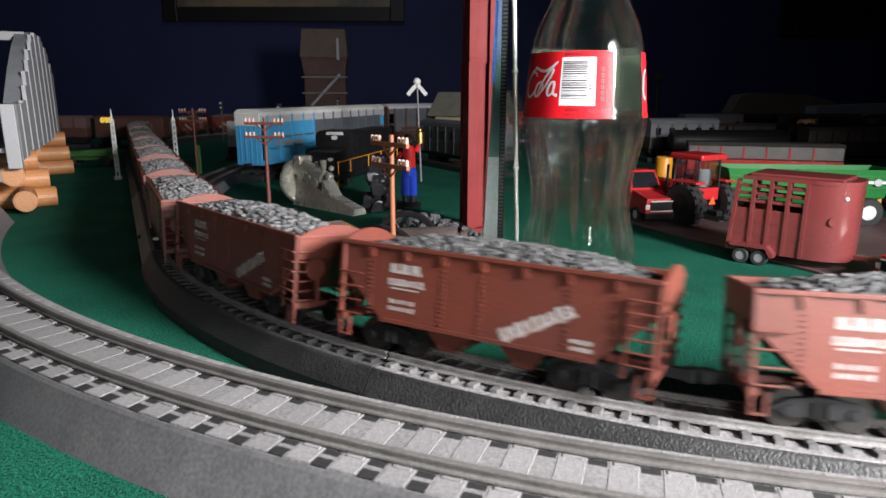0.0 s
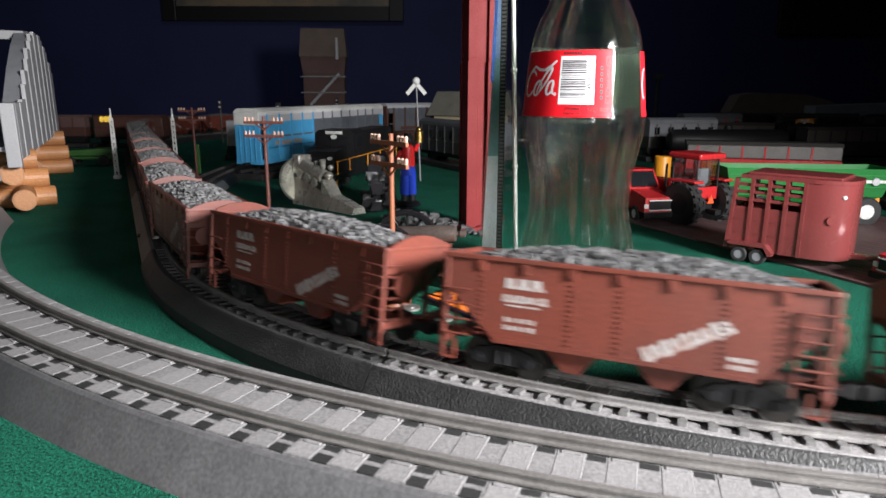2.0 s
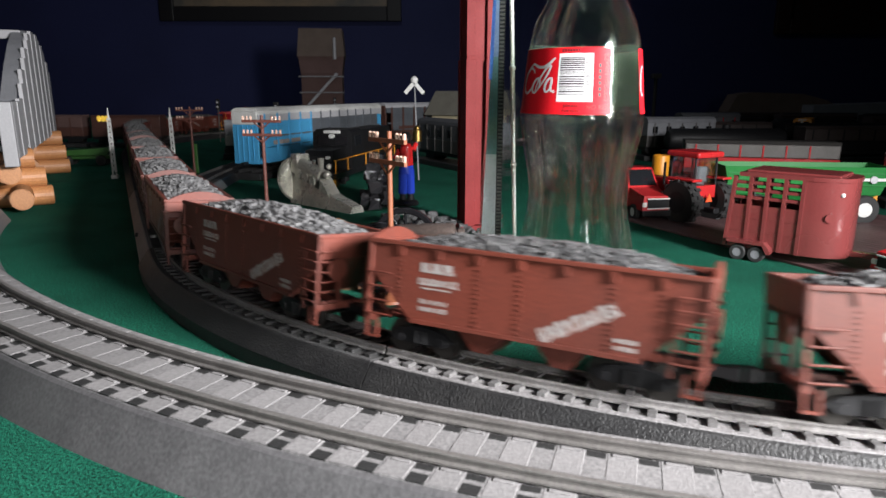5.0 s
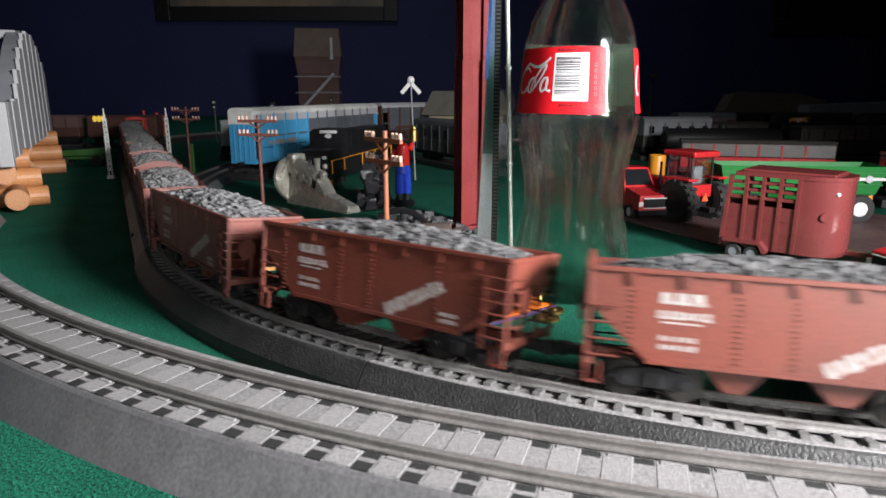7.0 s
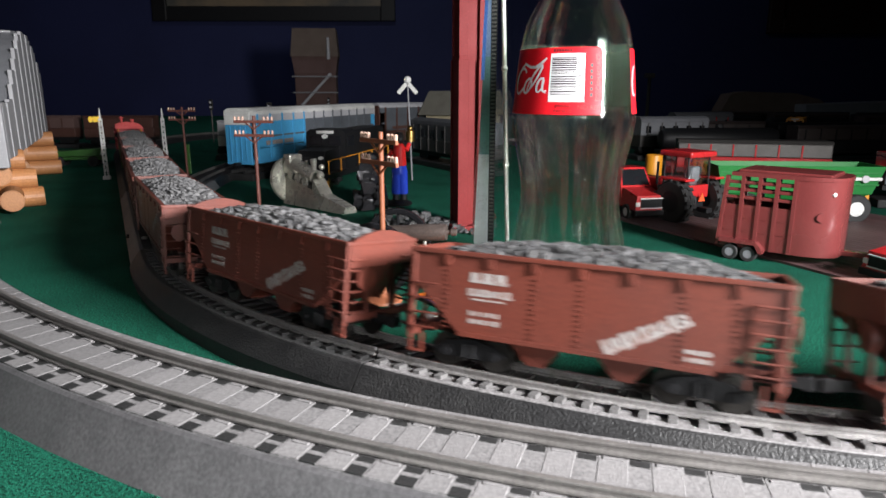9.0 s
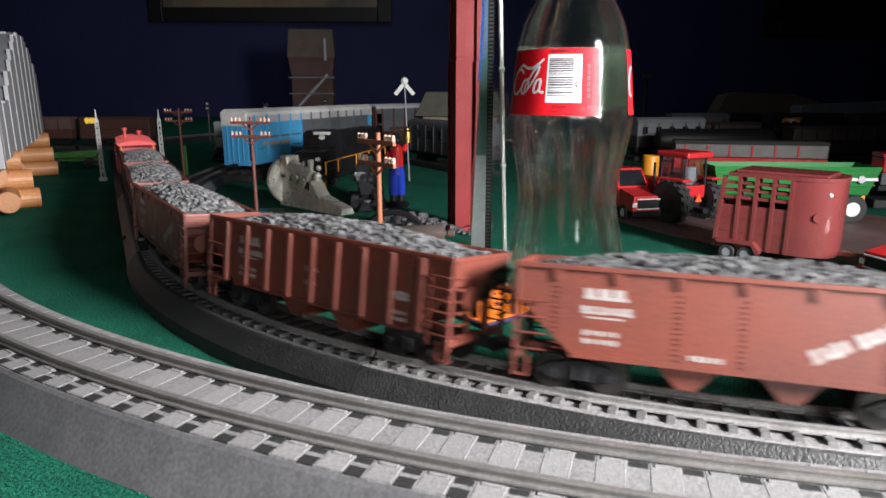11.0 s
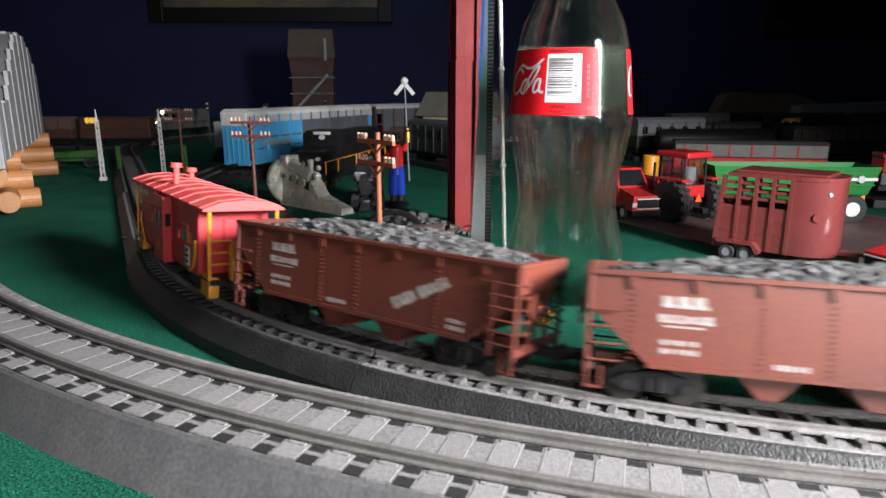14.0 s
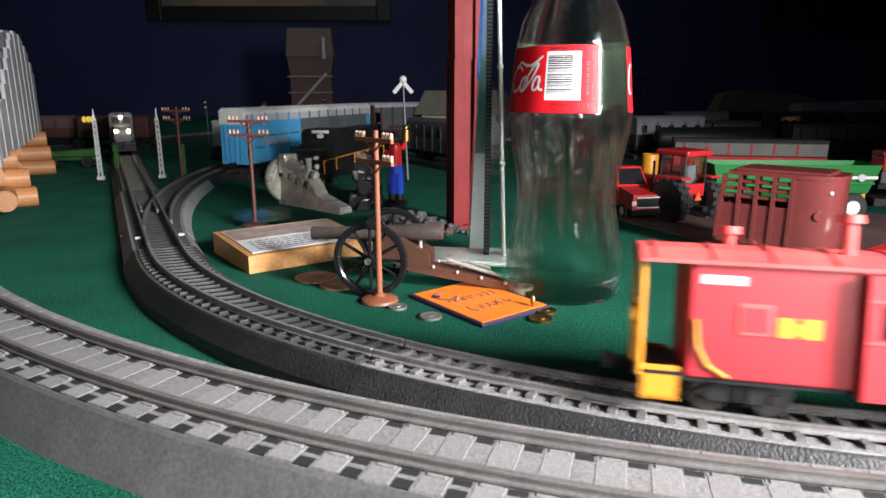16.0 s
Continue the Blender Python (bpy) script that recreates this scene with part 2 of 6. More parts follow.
# ---------------- mesh helpers, in millimetres ----------------
class Build:
    """Collects boxes, rods, lathed and extruded forms into one mesh."""

    def __init__(self):
        self.v, self.f, self.mi, self.cur = [], [], [], 0

    def add(self, vs, fs, m=None):
        o = len(self.v)
        self.v += [tuple(m @ Vector(q)) for q in vs] if m else [tuple(q) for q in vs]
        self.f += [tuple(i + o for i in q) for q in fs]
        self.mi += [self.cur] * len(fs)
        return self

    def box(self, x, y, z, sx, sy, sz, c=0.0, m=None):
        """A box centred at x, y with its foot at z; c: chamfer of its edges."""
        a, b, d = sx / 2, sy / 2, sz
        if c <= 0:
            vs = [(x + i * a, y + j * b, z + k * d) for k in (0, 1) for i, j in ((-1, -1), (1, -1), (1, 1), (-1, 1))]
            return self.add(vs, [(3, 2, 1, 0), (4, 5, 6, 7), (0, 1, 5, 4), (1, 2, 6, 5), (2, 3, 7, 6), (3, 0, 4, 7)], m)
        bm = bmesh.new()
        bmesh.ops.create_cube(bm, size=1, matrix=Matrix.Translation((x, y, z + d / 2)) @ Matrix.Diagonal((sx, sy, sz, 1)))
        bmesh.ops.bevel(bm, geom=bm.edges[:], offset=c, segments=2, affect="EDGES", profile=0.5)
        bm.verts.index_update()
        self.add([q.co[:] for q in bm.verts], [[w.index for w in q.verts] for q in bm.faces], m)
        bm.free()
        return self

    def rod(self, p, q, r0, r1=None, n=10):
        r1 = r0 if r1 is None else r1
        p, q = Vector(p), Vector(q)
        t = (q - p).to_track_quat("Z", "Y").to_matrix()
        vs = [tuple(c + t @ Vector((r * math.cos(6.28319 * i / n), r * math.sin(6.28319 * i / n), 0))) for c, r in ((p, r0), (q, r1)) for i in range(n)]
        fs = [(i, (i + 1) % n, n + (i + 1) % n, n + i) for i in range(n)] + [tuple(range(n - 1, -1, -1)), tuple(range(n, 2 * n))]
        return self.add(vs, fs)

    def lathe(self, prof, n=32, x=0, y=0, m=None, close=True):
        vs = [(x + r * math.cos(6.28319 * i / n), y + r * math.sin(6.28319 * i / n), z) for r, z in prof for i in range(n)]
        k = len(prof)
        fs = [(j * n + i, j * n + (i + 1) % n, (j + 1) * n + (i + 1) % n, (j + 1) * n + i) for j in range(k - 1) for i in range(n)]
        if close:
            fs += [tuple(range(n - 1, -1, -1)), tuple(range((k - 1) * n, k * n))]
        return self.add(vs, fs, m)

    def prism(self, poly, a, b, axis="y", m=None):
        """poly in (x, z) pushed along y, or in (y, z) along x, or in (x, y) along z."""
        put = {"y": lambda q, t: (q[0], t, q[1]), "x": lambda q, t: (t, q[0], q[1]), "z": lambda q, t: (q[0], q[1], t)}[axis]
        k = len(poly)
        vs = [put(q, t) for t in (a, b) for q in poly]
        fs = [(i, (i + 1) % k, k + (i + 1) % k, k + i) for i in range(k)] + [tuple(range(k - 1, -1, -1)), tuple(range(k, 2 * k))]
        return self.add(vs, fs, m)

    def ball(self, c, r, n=10, sz=1.0):
        prof = [(r * math.sin(math.pi * (i + 0.02) / (n + 0.04)), c[2] - sz * r * math.cos(math.pi * (i + 0.02) / (n + 0.04))) for i in range(n + 1)]
        return self.lathe(prof, 2 * n, c[0], c[1])

    def mesh(self, name, mats, smooth=False):
        me = bpy.data.meshes.new(name)
        me.from_pydata([(x * 0.001, y * 0.001, z * 0.001) for x, y, z in self.v], [], self.f)
        for mt in mats if isinstance(mats, (list, tuple)) else [mats]:
            me.materials.append(mt)
        me.polygons.foreach_set("material_index", self.mi)
        bm = bmesh.new()
        bm.from_mesh(me)
        bmesh.ops.recalc_face_normals(bm, faces=bm.faces[:])
        if smooth:
            for e in bm.edges:
                e.smooth = len(e.link_faces) == 2 and e.calc_face_angle(0) < 0.6
            for q in bm.faces:
                q.smooth = True
        bm.to_mesh(me)
        bm.free()
        return me


def part(name, b, mat, parent, label="", smooth=False, m=None):
    ob = new(name, b.mesh(name, mat, smooth))
    ob.parent = parent
    if m is not None:
        ob.matrix_basis = m
    return tagged(ob, label)


def thing(name, label, category, m=None, group="", kind=""):
    ob = new(name)
    ob.empty_display_size = 0.02
    if m is not None:
        ob.matrix_basis = m
    return tagged(ob, label, category, group, kind)


def solo(name, b, mat, label, category, m=None, group="", kind="", smooth=False):
    ob = new(name, b.mesh(name, mat, smooth))
    if m is not None:
        ob.matrix_basis = m
    return tagged(ob, label, category, group, kind)


def at(x, y, z=0.0, turn=0.0):
    return pose(x, y, z, 0, 0, turn)


def words(name, text, size, mat, parent, m, label=""):
    """Raised lettering from the built-in font, as a mesh. size: cap height in mm."""
    cu = bpy.data.curves.new(name, "FONT")
    cu.body, cu.size, cu.extrude, cu.align_x, cu.align_y = text, size * 0.00143, 0.00003, "CENTER", "CENTER"
    tmp = bpy.data.objects.new(name, cu)
    scene.collection.objects.link(tmp)
    me = bpy.data.meshes.new_from_object(tmp.evaluated_get(bpy.context.evaluated_depsgraph_get()))
    bpy.data.objects.remove(tmp)
    me.materials.clear()
    me.materials.append(mat)
    ob = new(name, me)
    ob.parent = parent
    ob.matrix_basis = m
    return tagged(ob, label)


# ---------------- the line of the main track ----------------
START = (-0.4476, 0.9281, -1.0965)      # a point of the straight, and its heading
CURVE_S = [-3.9, -1.14, -1.06, -0.18, -0.10, 0.0, 0.62, 0.67, 0.78, 0.90, 1.05, 1.15, 1.25, 4.2]
CURVE_K = [0, 0, 2.35, 2.35, 0, 0, 0, 2.80, 2.40, 2.60, 2.40, 1.2, 0, 0]
BANK_S, BANK_B = [-9, 0.58, 0.72, 0.90, 1.15, 1.3, 9], [0, 0, 0.09, 0.17, 0.17, 0, 0]
DS = 0.005
S_GRID = np.arange(-3.9, 4.2 + DS / 2, DS)
_k = np.interp(S_GRID, CURVE_S, CURVE_K)
_i0 = int(round(3.9 / DS))
_h = np.concatenate([[0], np.cumsum((_k[1:] + _k[:-1]) / 2) * DS])
_h = _h - _h[_i0] + START[2]
_x = np.concatenate([[0], np.cumsum((np.cos(_h)[1:] + np.cos(_h)[:-1]) / 2) * DS])
_y = np.concatenate([[0], np.cumsum((np.sin(_h)[1:] + np.sin(_h)[:-1]) / 2) * DS])
_x, _y = _x - _x[_i0] + START[0], _y - _y[_i0] + START[1]
BED = 0.0225


def line(s):
    """Place, heading and bank of the main track at the length s."""
    return float(np.interp(s, S_GRID, _x)), float(np.interp(s, S_GRID, _y)), float(np.interp(s, S_GRID, _h)), float(np.interp(s, BANK_S, BANK_B))


def on_line(s, w, z):
    """World point w to the right of the track's middle and z above its banked foot."""
    x, y, a, b = line(s)
    return Vector((x + w * math.sin(a), y - w * math.cos(a), z + (w + BED) * math.tan(b)))


def track_pose(s, w=0.0, z=0.0):
    x, y, a, b = line(s)
    p = on_line(s, w, z)
    return Matrix.Translation(p) @ Matrix.Rotation(a, 4, "Z") @ Matrix.Rotation(-b, 4, "X")


def sweep(point, s0, s1, n, ring):
    """One strip: ring of (w, z) carried along point(s, w, z). In millimetres."""
    b = Build()
    k = len(ring)
    vs = [tuple(point(s0 + (s1 - s0) * i / n, w, z) * 1000) for i in range(n + 1) for w, z in ring]
    fs = [(i * k + j, i * k + (j + 1) % k, (i + 1) * k + (j + 1) % k, (i + 1) * k + j) for i in range(n) for j in range(k)]
    fs += [tuple(range(k)), tuple(range(n * k, n * k + k))]
    return b.add(vs, fs)


def rail_ring(w, top, g=0.0, k=1.0):
    q = [(-1.3, 0), (1.3, 0), (1.3, 0.5), (0.45, 0.8), (0.45, 1.7), (0.8, 2.0), (0.8, 2.5), (0.5, 2.6), (-0.5, 2.6), (-0.8, 2.5), (-0.8, 2.0), (-0.45, 1.7), (-0.45, 0.8), (-1.3, 0.5)]
    return [(w + a * k * 0.001, top + (c - 2.6) * k * 0.001) for a, c in q]


def tie_mesh(name, length, width, height, mat, k=1.0):
    b = Build()
    if k == 1.0:
        b.box(0, 0, 0, width, length, height, min(0.25, height * 0.3))
    else:
        b.prism([(-width / 2 - 0.9, 0), (width / 2 + 0.9, 0), (width / 2, height), (-width / 2, height)], -length / 2, length / 2)
    for s in (-1, 1):
        for t in (-1, 1):
            b.box(0, s * (8.7 * k + t * 1.7 * k), height, width * (0.45 if k == 1.0 else 0.7), 1.0 * k, 0.4 if k == 1.0 else 0.3)
    return b.mesh(name, mat)


TIE_B, TIE_G = tie_mesh("tie", 29, 2.6, 1.5, TIE_AND_SHADE_BLACK), tie_mesh("tie", 29, 2.6, 1.5, TIE_GREY)


def track_section(name, label, s0, s1, bed, top, rail, tie, ties=True):
    th = thing(name, label, "model track", kind="", group="track sections")
    n = max(4, int((s1 - s0) / 0.01))
    part("roadbed", sweep(on_line, s0, s1, n, [(-0.0225, 0), (0.0225, 0), (0.0175, 0.0074), (0.0168, 0.0080), (-0.0168, 0.0080), (-0.0175, 0.0074)]), bed, th)
    if line(s1)[3] > 0:
        part("shim", sweep(lambda s, w, z: Vector((*on_line(s, w, 0)[:2], 0.0)) if z == 0 else on_line(s, w, z - 0.0011), s0, s1, n, [(-0.022, 0), (0.0232, 0), (0.0224, 0.0012), (-0.022, 0.0012)]), bed, th)
    part("ballast_top", sweep(on_line, s0 + 0.0003, s1 - 0.0003, n, [(-0.0166, 0.0079), (0.0166, 0.0079), (0.0164, 0.0083), (-0.0164, 0.0083)]), top, th)
    for w in (-0.0087, 0.0087):
        part("rail", sweep(on_line, s0 + 0.0004, s1 - 0.0004, n, rail_ring(w, 0.0119)), rail, th)
    if ties:
        k = int((s1 - s0) / 0.0072)
        for i in range(k):
            ob = new("tie", tie)
            ob.parent = th
            ob.matrix_basis = track_pose(s0 + (i + 0.5) * (s1 - s0) / k, 0, 0.0079)
    return th


# ---------------- the room ----------------
def slab(name, x0, x1, y0, y1, z0, z1, mat, label):
    b = Build()
    b.box((x0 + x1) * 500, (y0 + y1) * 500, z0 * 1000, (x1 - x0) * 1000, (y1 - y0) * 1000, (z1 - z0) * 1000)
    return solo(name, b, mat, label, name.split("_")[0], kind="structure")


slab("floor", -3.2, 4.2, -2.2, 3.0, -1.0, -0.9, DARK_FLOOR, "dark carpeted floor under the train table")
slab("ceiling", -3.2, 4.2, -2.2, 3.0, 1.6, 1.7, CEIL, "plain painted ceiling of the dim room")
slab("wall_north", -3.2, 4.2, 2.9, 3.0, -0.9, 1.6, NAVY, "navy blue painted wall behind the train table")
slab("wall_south", -3.2, 4.2, -2.2, -2.1, -0.9, 1.6, NAVY, "navy blue painted wall behind the camera")
slab("wall_west", -3.3, -3.2, -2.2, 3.0, -0.9, 1.6, NAVY, "navy blue painted side wall of the room")
slab("wall_east", 4.2, 4.3, -2.2, 3.0, -0.9, 1.6, NAVY, "navy blue painted side wall of the room")
table = thing("train_table", "large table covered with green felt, carrying the model railway", "table")
part("table_top", Build().box(500, 1090, -40, 6600, 3380, 38), BARN_ROOF, table)
part("felt_cover", Build().box(500, 1090, -2, 6600, 3380, 2), FELT, table, "green felt cover")
fib, frng = Build(), random.Random(21)
for _ in range(30000):
    fx, fy = frng.uniform(-420, 330), 90 + 560 * frng.random() ** 1.4
    fa, fl = frng.uniform(0, 6.283), frng.uniform(0.8, 2.4)
    dx, dy = math.cos(fa), math.sin(fa)
    fib.v += [(fx - dy * 0.09, fy + dx * 0.09, 0.0), (fx + dy * 0.09, fy - dx * 0.09, 0.0), (fx + dx * fl, fy + dy * fl, frng.uniform(0.15, 1.0))]
    fib.f.append((len(fib.v) - 3, len(fib.v) - 2, len(fib.v) - 1))
    fib.mi.append(0)
tagged(part("felt_fibre", fib, material("loose_green_fibre", (0.028, 0.19, 0.12), 0.9, spec=0.1), table), kind="stuff")
for tx in (-2.5, 3.5):
    for ty in (-0.4, 2.6):
        part("leg", Build().box(tx * 1000, ty * 1000, -900, 90, 90, 860, 4), BARN_ROOF, table)

# ---------------- tracks ----------------
track_section("track_section", "straight black roadbed model track leading to the far curve", -0.02, 0.36, ROADBED_DARK, ROADBED_DARK, RAIL_DARK, TIE_B)
track_section("track_section", "curved black roadbed model track at the back of the table", -1.2, -0.02, ROADBED_DARK, ROADBED_DARK, RAIL_DARK, TIE_B, False)
track_section("track_section", "curved black roadbed model track with black ties on green felt", 0.625, 0.847, ROADBED_DARK, DARK_TOP, RAIL, TIE_B)
track_section("track_section", "curved model track with black roadbed, grey ties and bright rails", 0.8475, 1.42, ROADBED_DARK, ROADBED_TOP, RAIL, TIE_G)

NC, NR = (0.221, 0.752), 0.6488


def on_near(a, w, z):
    """Near loop: a is the angle round its centre, w outward."""
    return Vector((NC[0] + (NR + w) * math.cos(a), NC[1] + (NR + w) * math.sin(a), z))


near = thing("near_track_section", "large-gauge curved model track with grey roadbed and ties", "model track", group="track sections")
A0, A1 = math.radians(204.68), math.radians(291.68)
part("roadbed", sweep(on_near, A0, A1, 90, [(-0.027, 0), (0.027, 0), (0.0192, 0.0130), (0.0182, 0.0138), (-0.0182, 0.0138), (-0.0192, 0.0130)]), ROADBED_GREY, near)
part("ballast_top", sweep(on_near, A0, A1, 90, [(-0.0178, 0.0137), (0.0178, 0.0137), (0.0176, 0.0143), (-0.0176, 0.0143)]), NEAR_BALLAST, near)
for w in (-0.0093, 0.0093):
    part("rail", sweep(on_near, A0, A1, 90, rail_ring(w, 0.0178, 0, 1.05)), RAIL_DARK, near)
TIE_N = tie_mesh("tie", 34.5, 6.6, 1.2, NEAR_TIE, 1.07)
nk = 81
for i in range(nk):
    a = A0 + (i + 0.5) * (A1 - A0) / nk
    ob = new("tie", TIE_N)
    ob.parent = near
    ob.matrix_basis = Matrix.Translation(on_near(a, 0, 0.0132)) @ Matrix.Rotation(a + math.pi / 2, 4, "Z")

# ---------------- the coal train ----------------
def rock(rng, c, r):
    """A small angular lump: eight jittered corners."""
    vs = []
    for i in (-1, 1):
        for j in (-1, 1):
            for k in (-1, 1):
                vs.append((c[0] + i * r * rng.uniform(0.4, 1.1), c[1] + j * r * rng.uniform(0.4, 1.1), c[2] + k * r * rng.uniform(0.3, 0.8)))
    return vs, [(0, 1, 3, 2), (4, 6, 7, 5), (0, 4, 5, 1), (2, 3, 7, 6), (0, 2, 6, 4), (1, 5, 7, 3)]


def coal_load(half, seed):
    """Heaped crushed coal: an uneven mound covered with loose lumps."""
    rng = random.Random(seed)

    def heap(x, y):
        return 34.4 + 6.6 * max(0, 1 - (abs(x) / half) ** 2.6) * (1 - 0.62 * (y / 15.0) ** 2) + 0.9 * noise.noise(Vector((x * 0.16 + seed, y * 0.16, 0)))
    b = Build()
    nx, ny = 56, 14
    vs = [(-half + 2 * half * i / nx, -14.6 + 29.2 * j / ny, heap(-half + 2 * half * i / nx, -14.6 + 29.2 * j / ny) - 0.3) for i in range(nx + 1) for j in range(ny + 1)]
    b.add(vs, [(i * (ny + 1) + j, (i + 1) * (ny + 1) + j, (i + 1) * (ny + 1) + j + 1, i * (ny + 1) + j + 1) for i in range(nx) for j in range(ny)])
    for _ in range(950):
        x, y = rng.uniform(-half, half), rng.uniform(-14.2, 14.2)
        b.add(*rock(rng, (x, y, heap(x, y) + 0.1), rng.choice((0.5, 0.7, 0.9, 1.2))))
    return b.mesh("coal_load", COAL)


def truck_parts(car, x):
    tr = new("truck")
    tr.parent = car
    tr.matrix_basis = at(x * 0.001, 0, 0)
    for s in (-1, 1):
        b = Build()
        b.prism([(-12, 5.6), (-9, 3.6), (9, 3.6), (12, 5.6), (8, 8.2), (3, 9), (-3, 9), (-8, 8.2)], s * 10.6 - 0.9, s * 10.6 + 0.9)
        for q in (-8, 8):
            b.rod((q, s * 11.3, 5.2), (q, s * 12.2, 5.2), 1.7, 1.4, 10)
        for q in (-1.4, 1.4):
            b.rod((q, s * 11.9, 3.9), (q, s * 11.9, 8), 0.7)
        part("side_frame", b, BLACK, tr)
    for q in (-8, 8):
        b = Build()
        for s in (-1, 1):
            b.rod((q, s * 7.4, 5.2), (q, s * 9.2, 5.2), 5.2, 5.2, 20)
            b.rod((q, s * 6.9, 5.2), (q, s * 7.4, 5.2), 5.8, 5.8, 20)
        b.rod((q, -9, 5.2), (q, 9, 5.2), 0.9)
        part("wheelset", b, WHEEL, tr, smooth=True)
    part("bolster", Build().box(0, 0, 6, 5, 22, 3.2), BLACK, tr)


def coupler(car, x, d):
    b = Build()
    b.box(x, 0, 8.2, 9, 3.2, 3)
    b.box(x + d * 4.5, 0.9, 7.4, 3.4, 4.4, 4.4, 0.6)
    part("coupler", b, BLACK, car)


def bars(car, rows, y, mat, skew=0.0):
    """Lettering that cannot be read, as flat raised strokes: rows of (x, z, width, height, count, tilt)."""
    b = Build()
    rng = random.Random(5)
    for x, z, w, h, n, tilt in rows:
        t = math.radians(tilt)
        step = w / n
        for i in range(n):
            u = -w / 2 + (i + 0.5) * step
            ww, hh = step * 0.74, h * rng.uniform(0.8, 1.05)
            m = Matrix.Translation((x + u * math.cos(t), y, z + u * math.sin(t))) @ Matrix.Rotation(-t, 4, "Y")
            b.box(0, 0, -hh / 2, ww, 0.14, hh, 0, m)
            if n > 1 and h > 1.6:
                b.box(step * 0.42, 0, -hh / 2, step * 0.3, 0.13, hh * 0.3, 0, m)
    return tagged(part("lettering", b, mat, car), kind="stuff")


def hopper(name, label, half, arched, ribs, seed, slogan):
    car = thing(name, label, "model freight car", group="coal train")
    body = Build()
    body.prism([(-half, 33), (half, 33), (half, 29), (half - 17, 12.5), (17 - half, 12.5), (-half, 29)], -14.8, 14.8)
    part("body", body, OXIDE, car)
    for x in (-13, 13):
        part("hopper_bay", Build().prism([(x - 10, 12.6), (x + 10, 12.6), (x + 2.4, 4.6), (x - 2.4, 4.6)], -11.5, 11.5), OXIDE, car)
    for s in (-1, 1):
        b = Build()
        b.prism([(-half, 37), (half, 37), (half, 27.5), (half - 17, 11.5), (17 - half, 11.5), (-half, 27.5)], s * 15.0 - 0.45, s * 15.0 + 0.45)
        b.box(0, s * 15.9, 35.7, 2 * half + 0.6, 1.3, 1.5, 0.3)
        b.box(0, s * 15.6, 11.2, 2 * half - 33, 0.8, 1.3)
        part("side_sheet", b, OXIDE, car)
        if ribs == "deep":
            for i in range(9):
                part("rib", Build().box(-half + 12 + i * (2 * half - 24) / 8, s * 16.1, 12, 2.4, 1.9, 23.6, 0.4), OXIDE, car)
        else:
            for i in range(7):
                x = -half + 12 + i * (2 * half - 24) / 6
                b = Build()
                b.prism([(x - 1.3, 35.8), (x + 1.3, 35.8), (x + 0.8, 32.6), (x - 0.8, 32.6)], s * 15.3, s * 16.3)
                if i in (0, 2, 3, 5, 6):
                    for q in range(13):
                        for dx in (-0.55, 0.55):
                            b.box(x + dx, s * 15.55, 13.2 + q * 1.45, 0.42, 0.36, 0.5)
                part("rib", b, OXIDE, car)
        # ladders at the leading end, grab irons and step at the trailing end
        for e in (-1, 1):
            b = Build()
            b.box(e * (half - 0.6), s * 15.6, 8.5, 1.3, 1.5, 28.4, 0.2)
            if e > 0:
                b.box(half - 8.6, s * 15.7, 8.9, 0.9, 1.0, 22)
            part("corner_post", b, OXIDE, car)
            for i in range(6 if e > 0 else 4):
                z = 13 + i * 3.6 if e > 0 else 12.5 + i * 4.6
                b = Build()
                b.rod((e * (half - 8.8 if e > 0 else half - 9.5), s * 16.9, z), (e * (half - 0.4), s * 16.9, z), 0.36, 0.36, 6)
                b.rod((e * (half - 0.5), s * 15.6, z), (e * (half - 0.5), s * 17.1, z), 0.3, 0.3, 6)
                part("ladder_rung", b, OXIDE, car)
            b = Build()
            b.box(e * (half - 4.5), s * 15.6, 4.6, 0.8, 0.8, 6).box(e * (half - 0.8), s * 15.6, 4.6, 0.8, 0.8, 6).box(e * (half - 2.6), s * 15.6, 4.4, 4.6, 1.4, 0.7)
            part("stirrup_step", b, OXIDE, car)
    for e in (-1, 1):
        b = Build()
        if arched:
            top = [(15.4 - 30.8 * i / 16, 36.4 + 4.2 * math.sin(math.pi * i / 16) ** 0.8) for i in range(17)]
        else:
            top = [(15.4, 37.2), (-15.4, 37.2)]
        b.prism(top + [(-15.4, 28.4), (15.4, 28.4)], e * half - 0.5, e * half + 0.5, "x")
        b.box(e * (half - 0.2), 0, 35.6, 1.7, 32, 1.3, 0.3)
        part("end_sheet", b, OXIDE, car)
        part("slope_sheet", Build().prism([(e * half, 29), (e * (half - 17), 12.5), (e * (half - 17), 11.8), (e * (half + 0.1), 28.2)], -14.4, 14.4), OXIDE, car)
        b = Build().box(e * (half - 1), 0, 9.5, 2.6, 32.6, 2.4, 0.3)
        b.box(e * (half - 9), 0, 9.6, 16, 6, 2.2)
        for q in (-6, 6):
            b.box(e * (half - 0.8), q, 11, 1.2, 1.4, 18)
        part("end_sill", b, OXIDE, car)
        b = Build()
        b.rod((e * (half + 1.4), -9, 24.5), (e * (half + 2.4), -9, 24.5), 4.0, 4.0, 18)
        b.rod((e * (half + 0.6), -9, 24.5), (e * (half + 1.5), -9, 24.5), 0.9)
        part("brake_wheel" if e > 0 else "brake_housing", b, OXIDE, car)
        coupler(car, e * (half + 2.5), e)
        truck_parts(car, e * (half - 19))
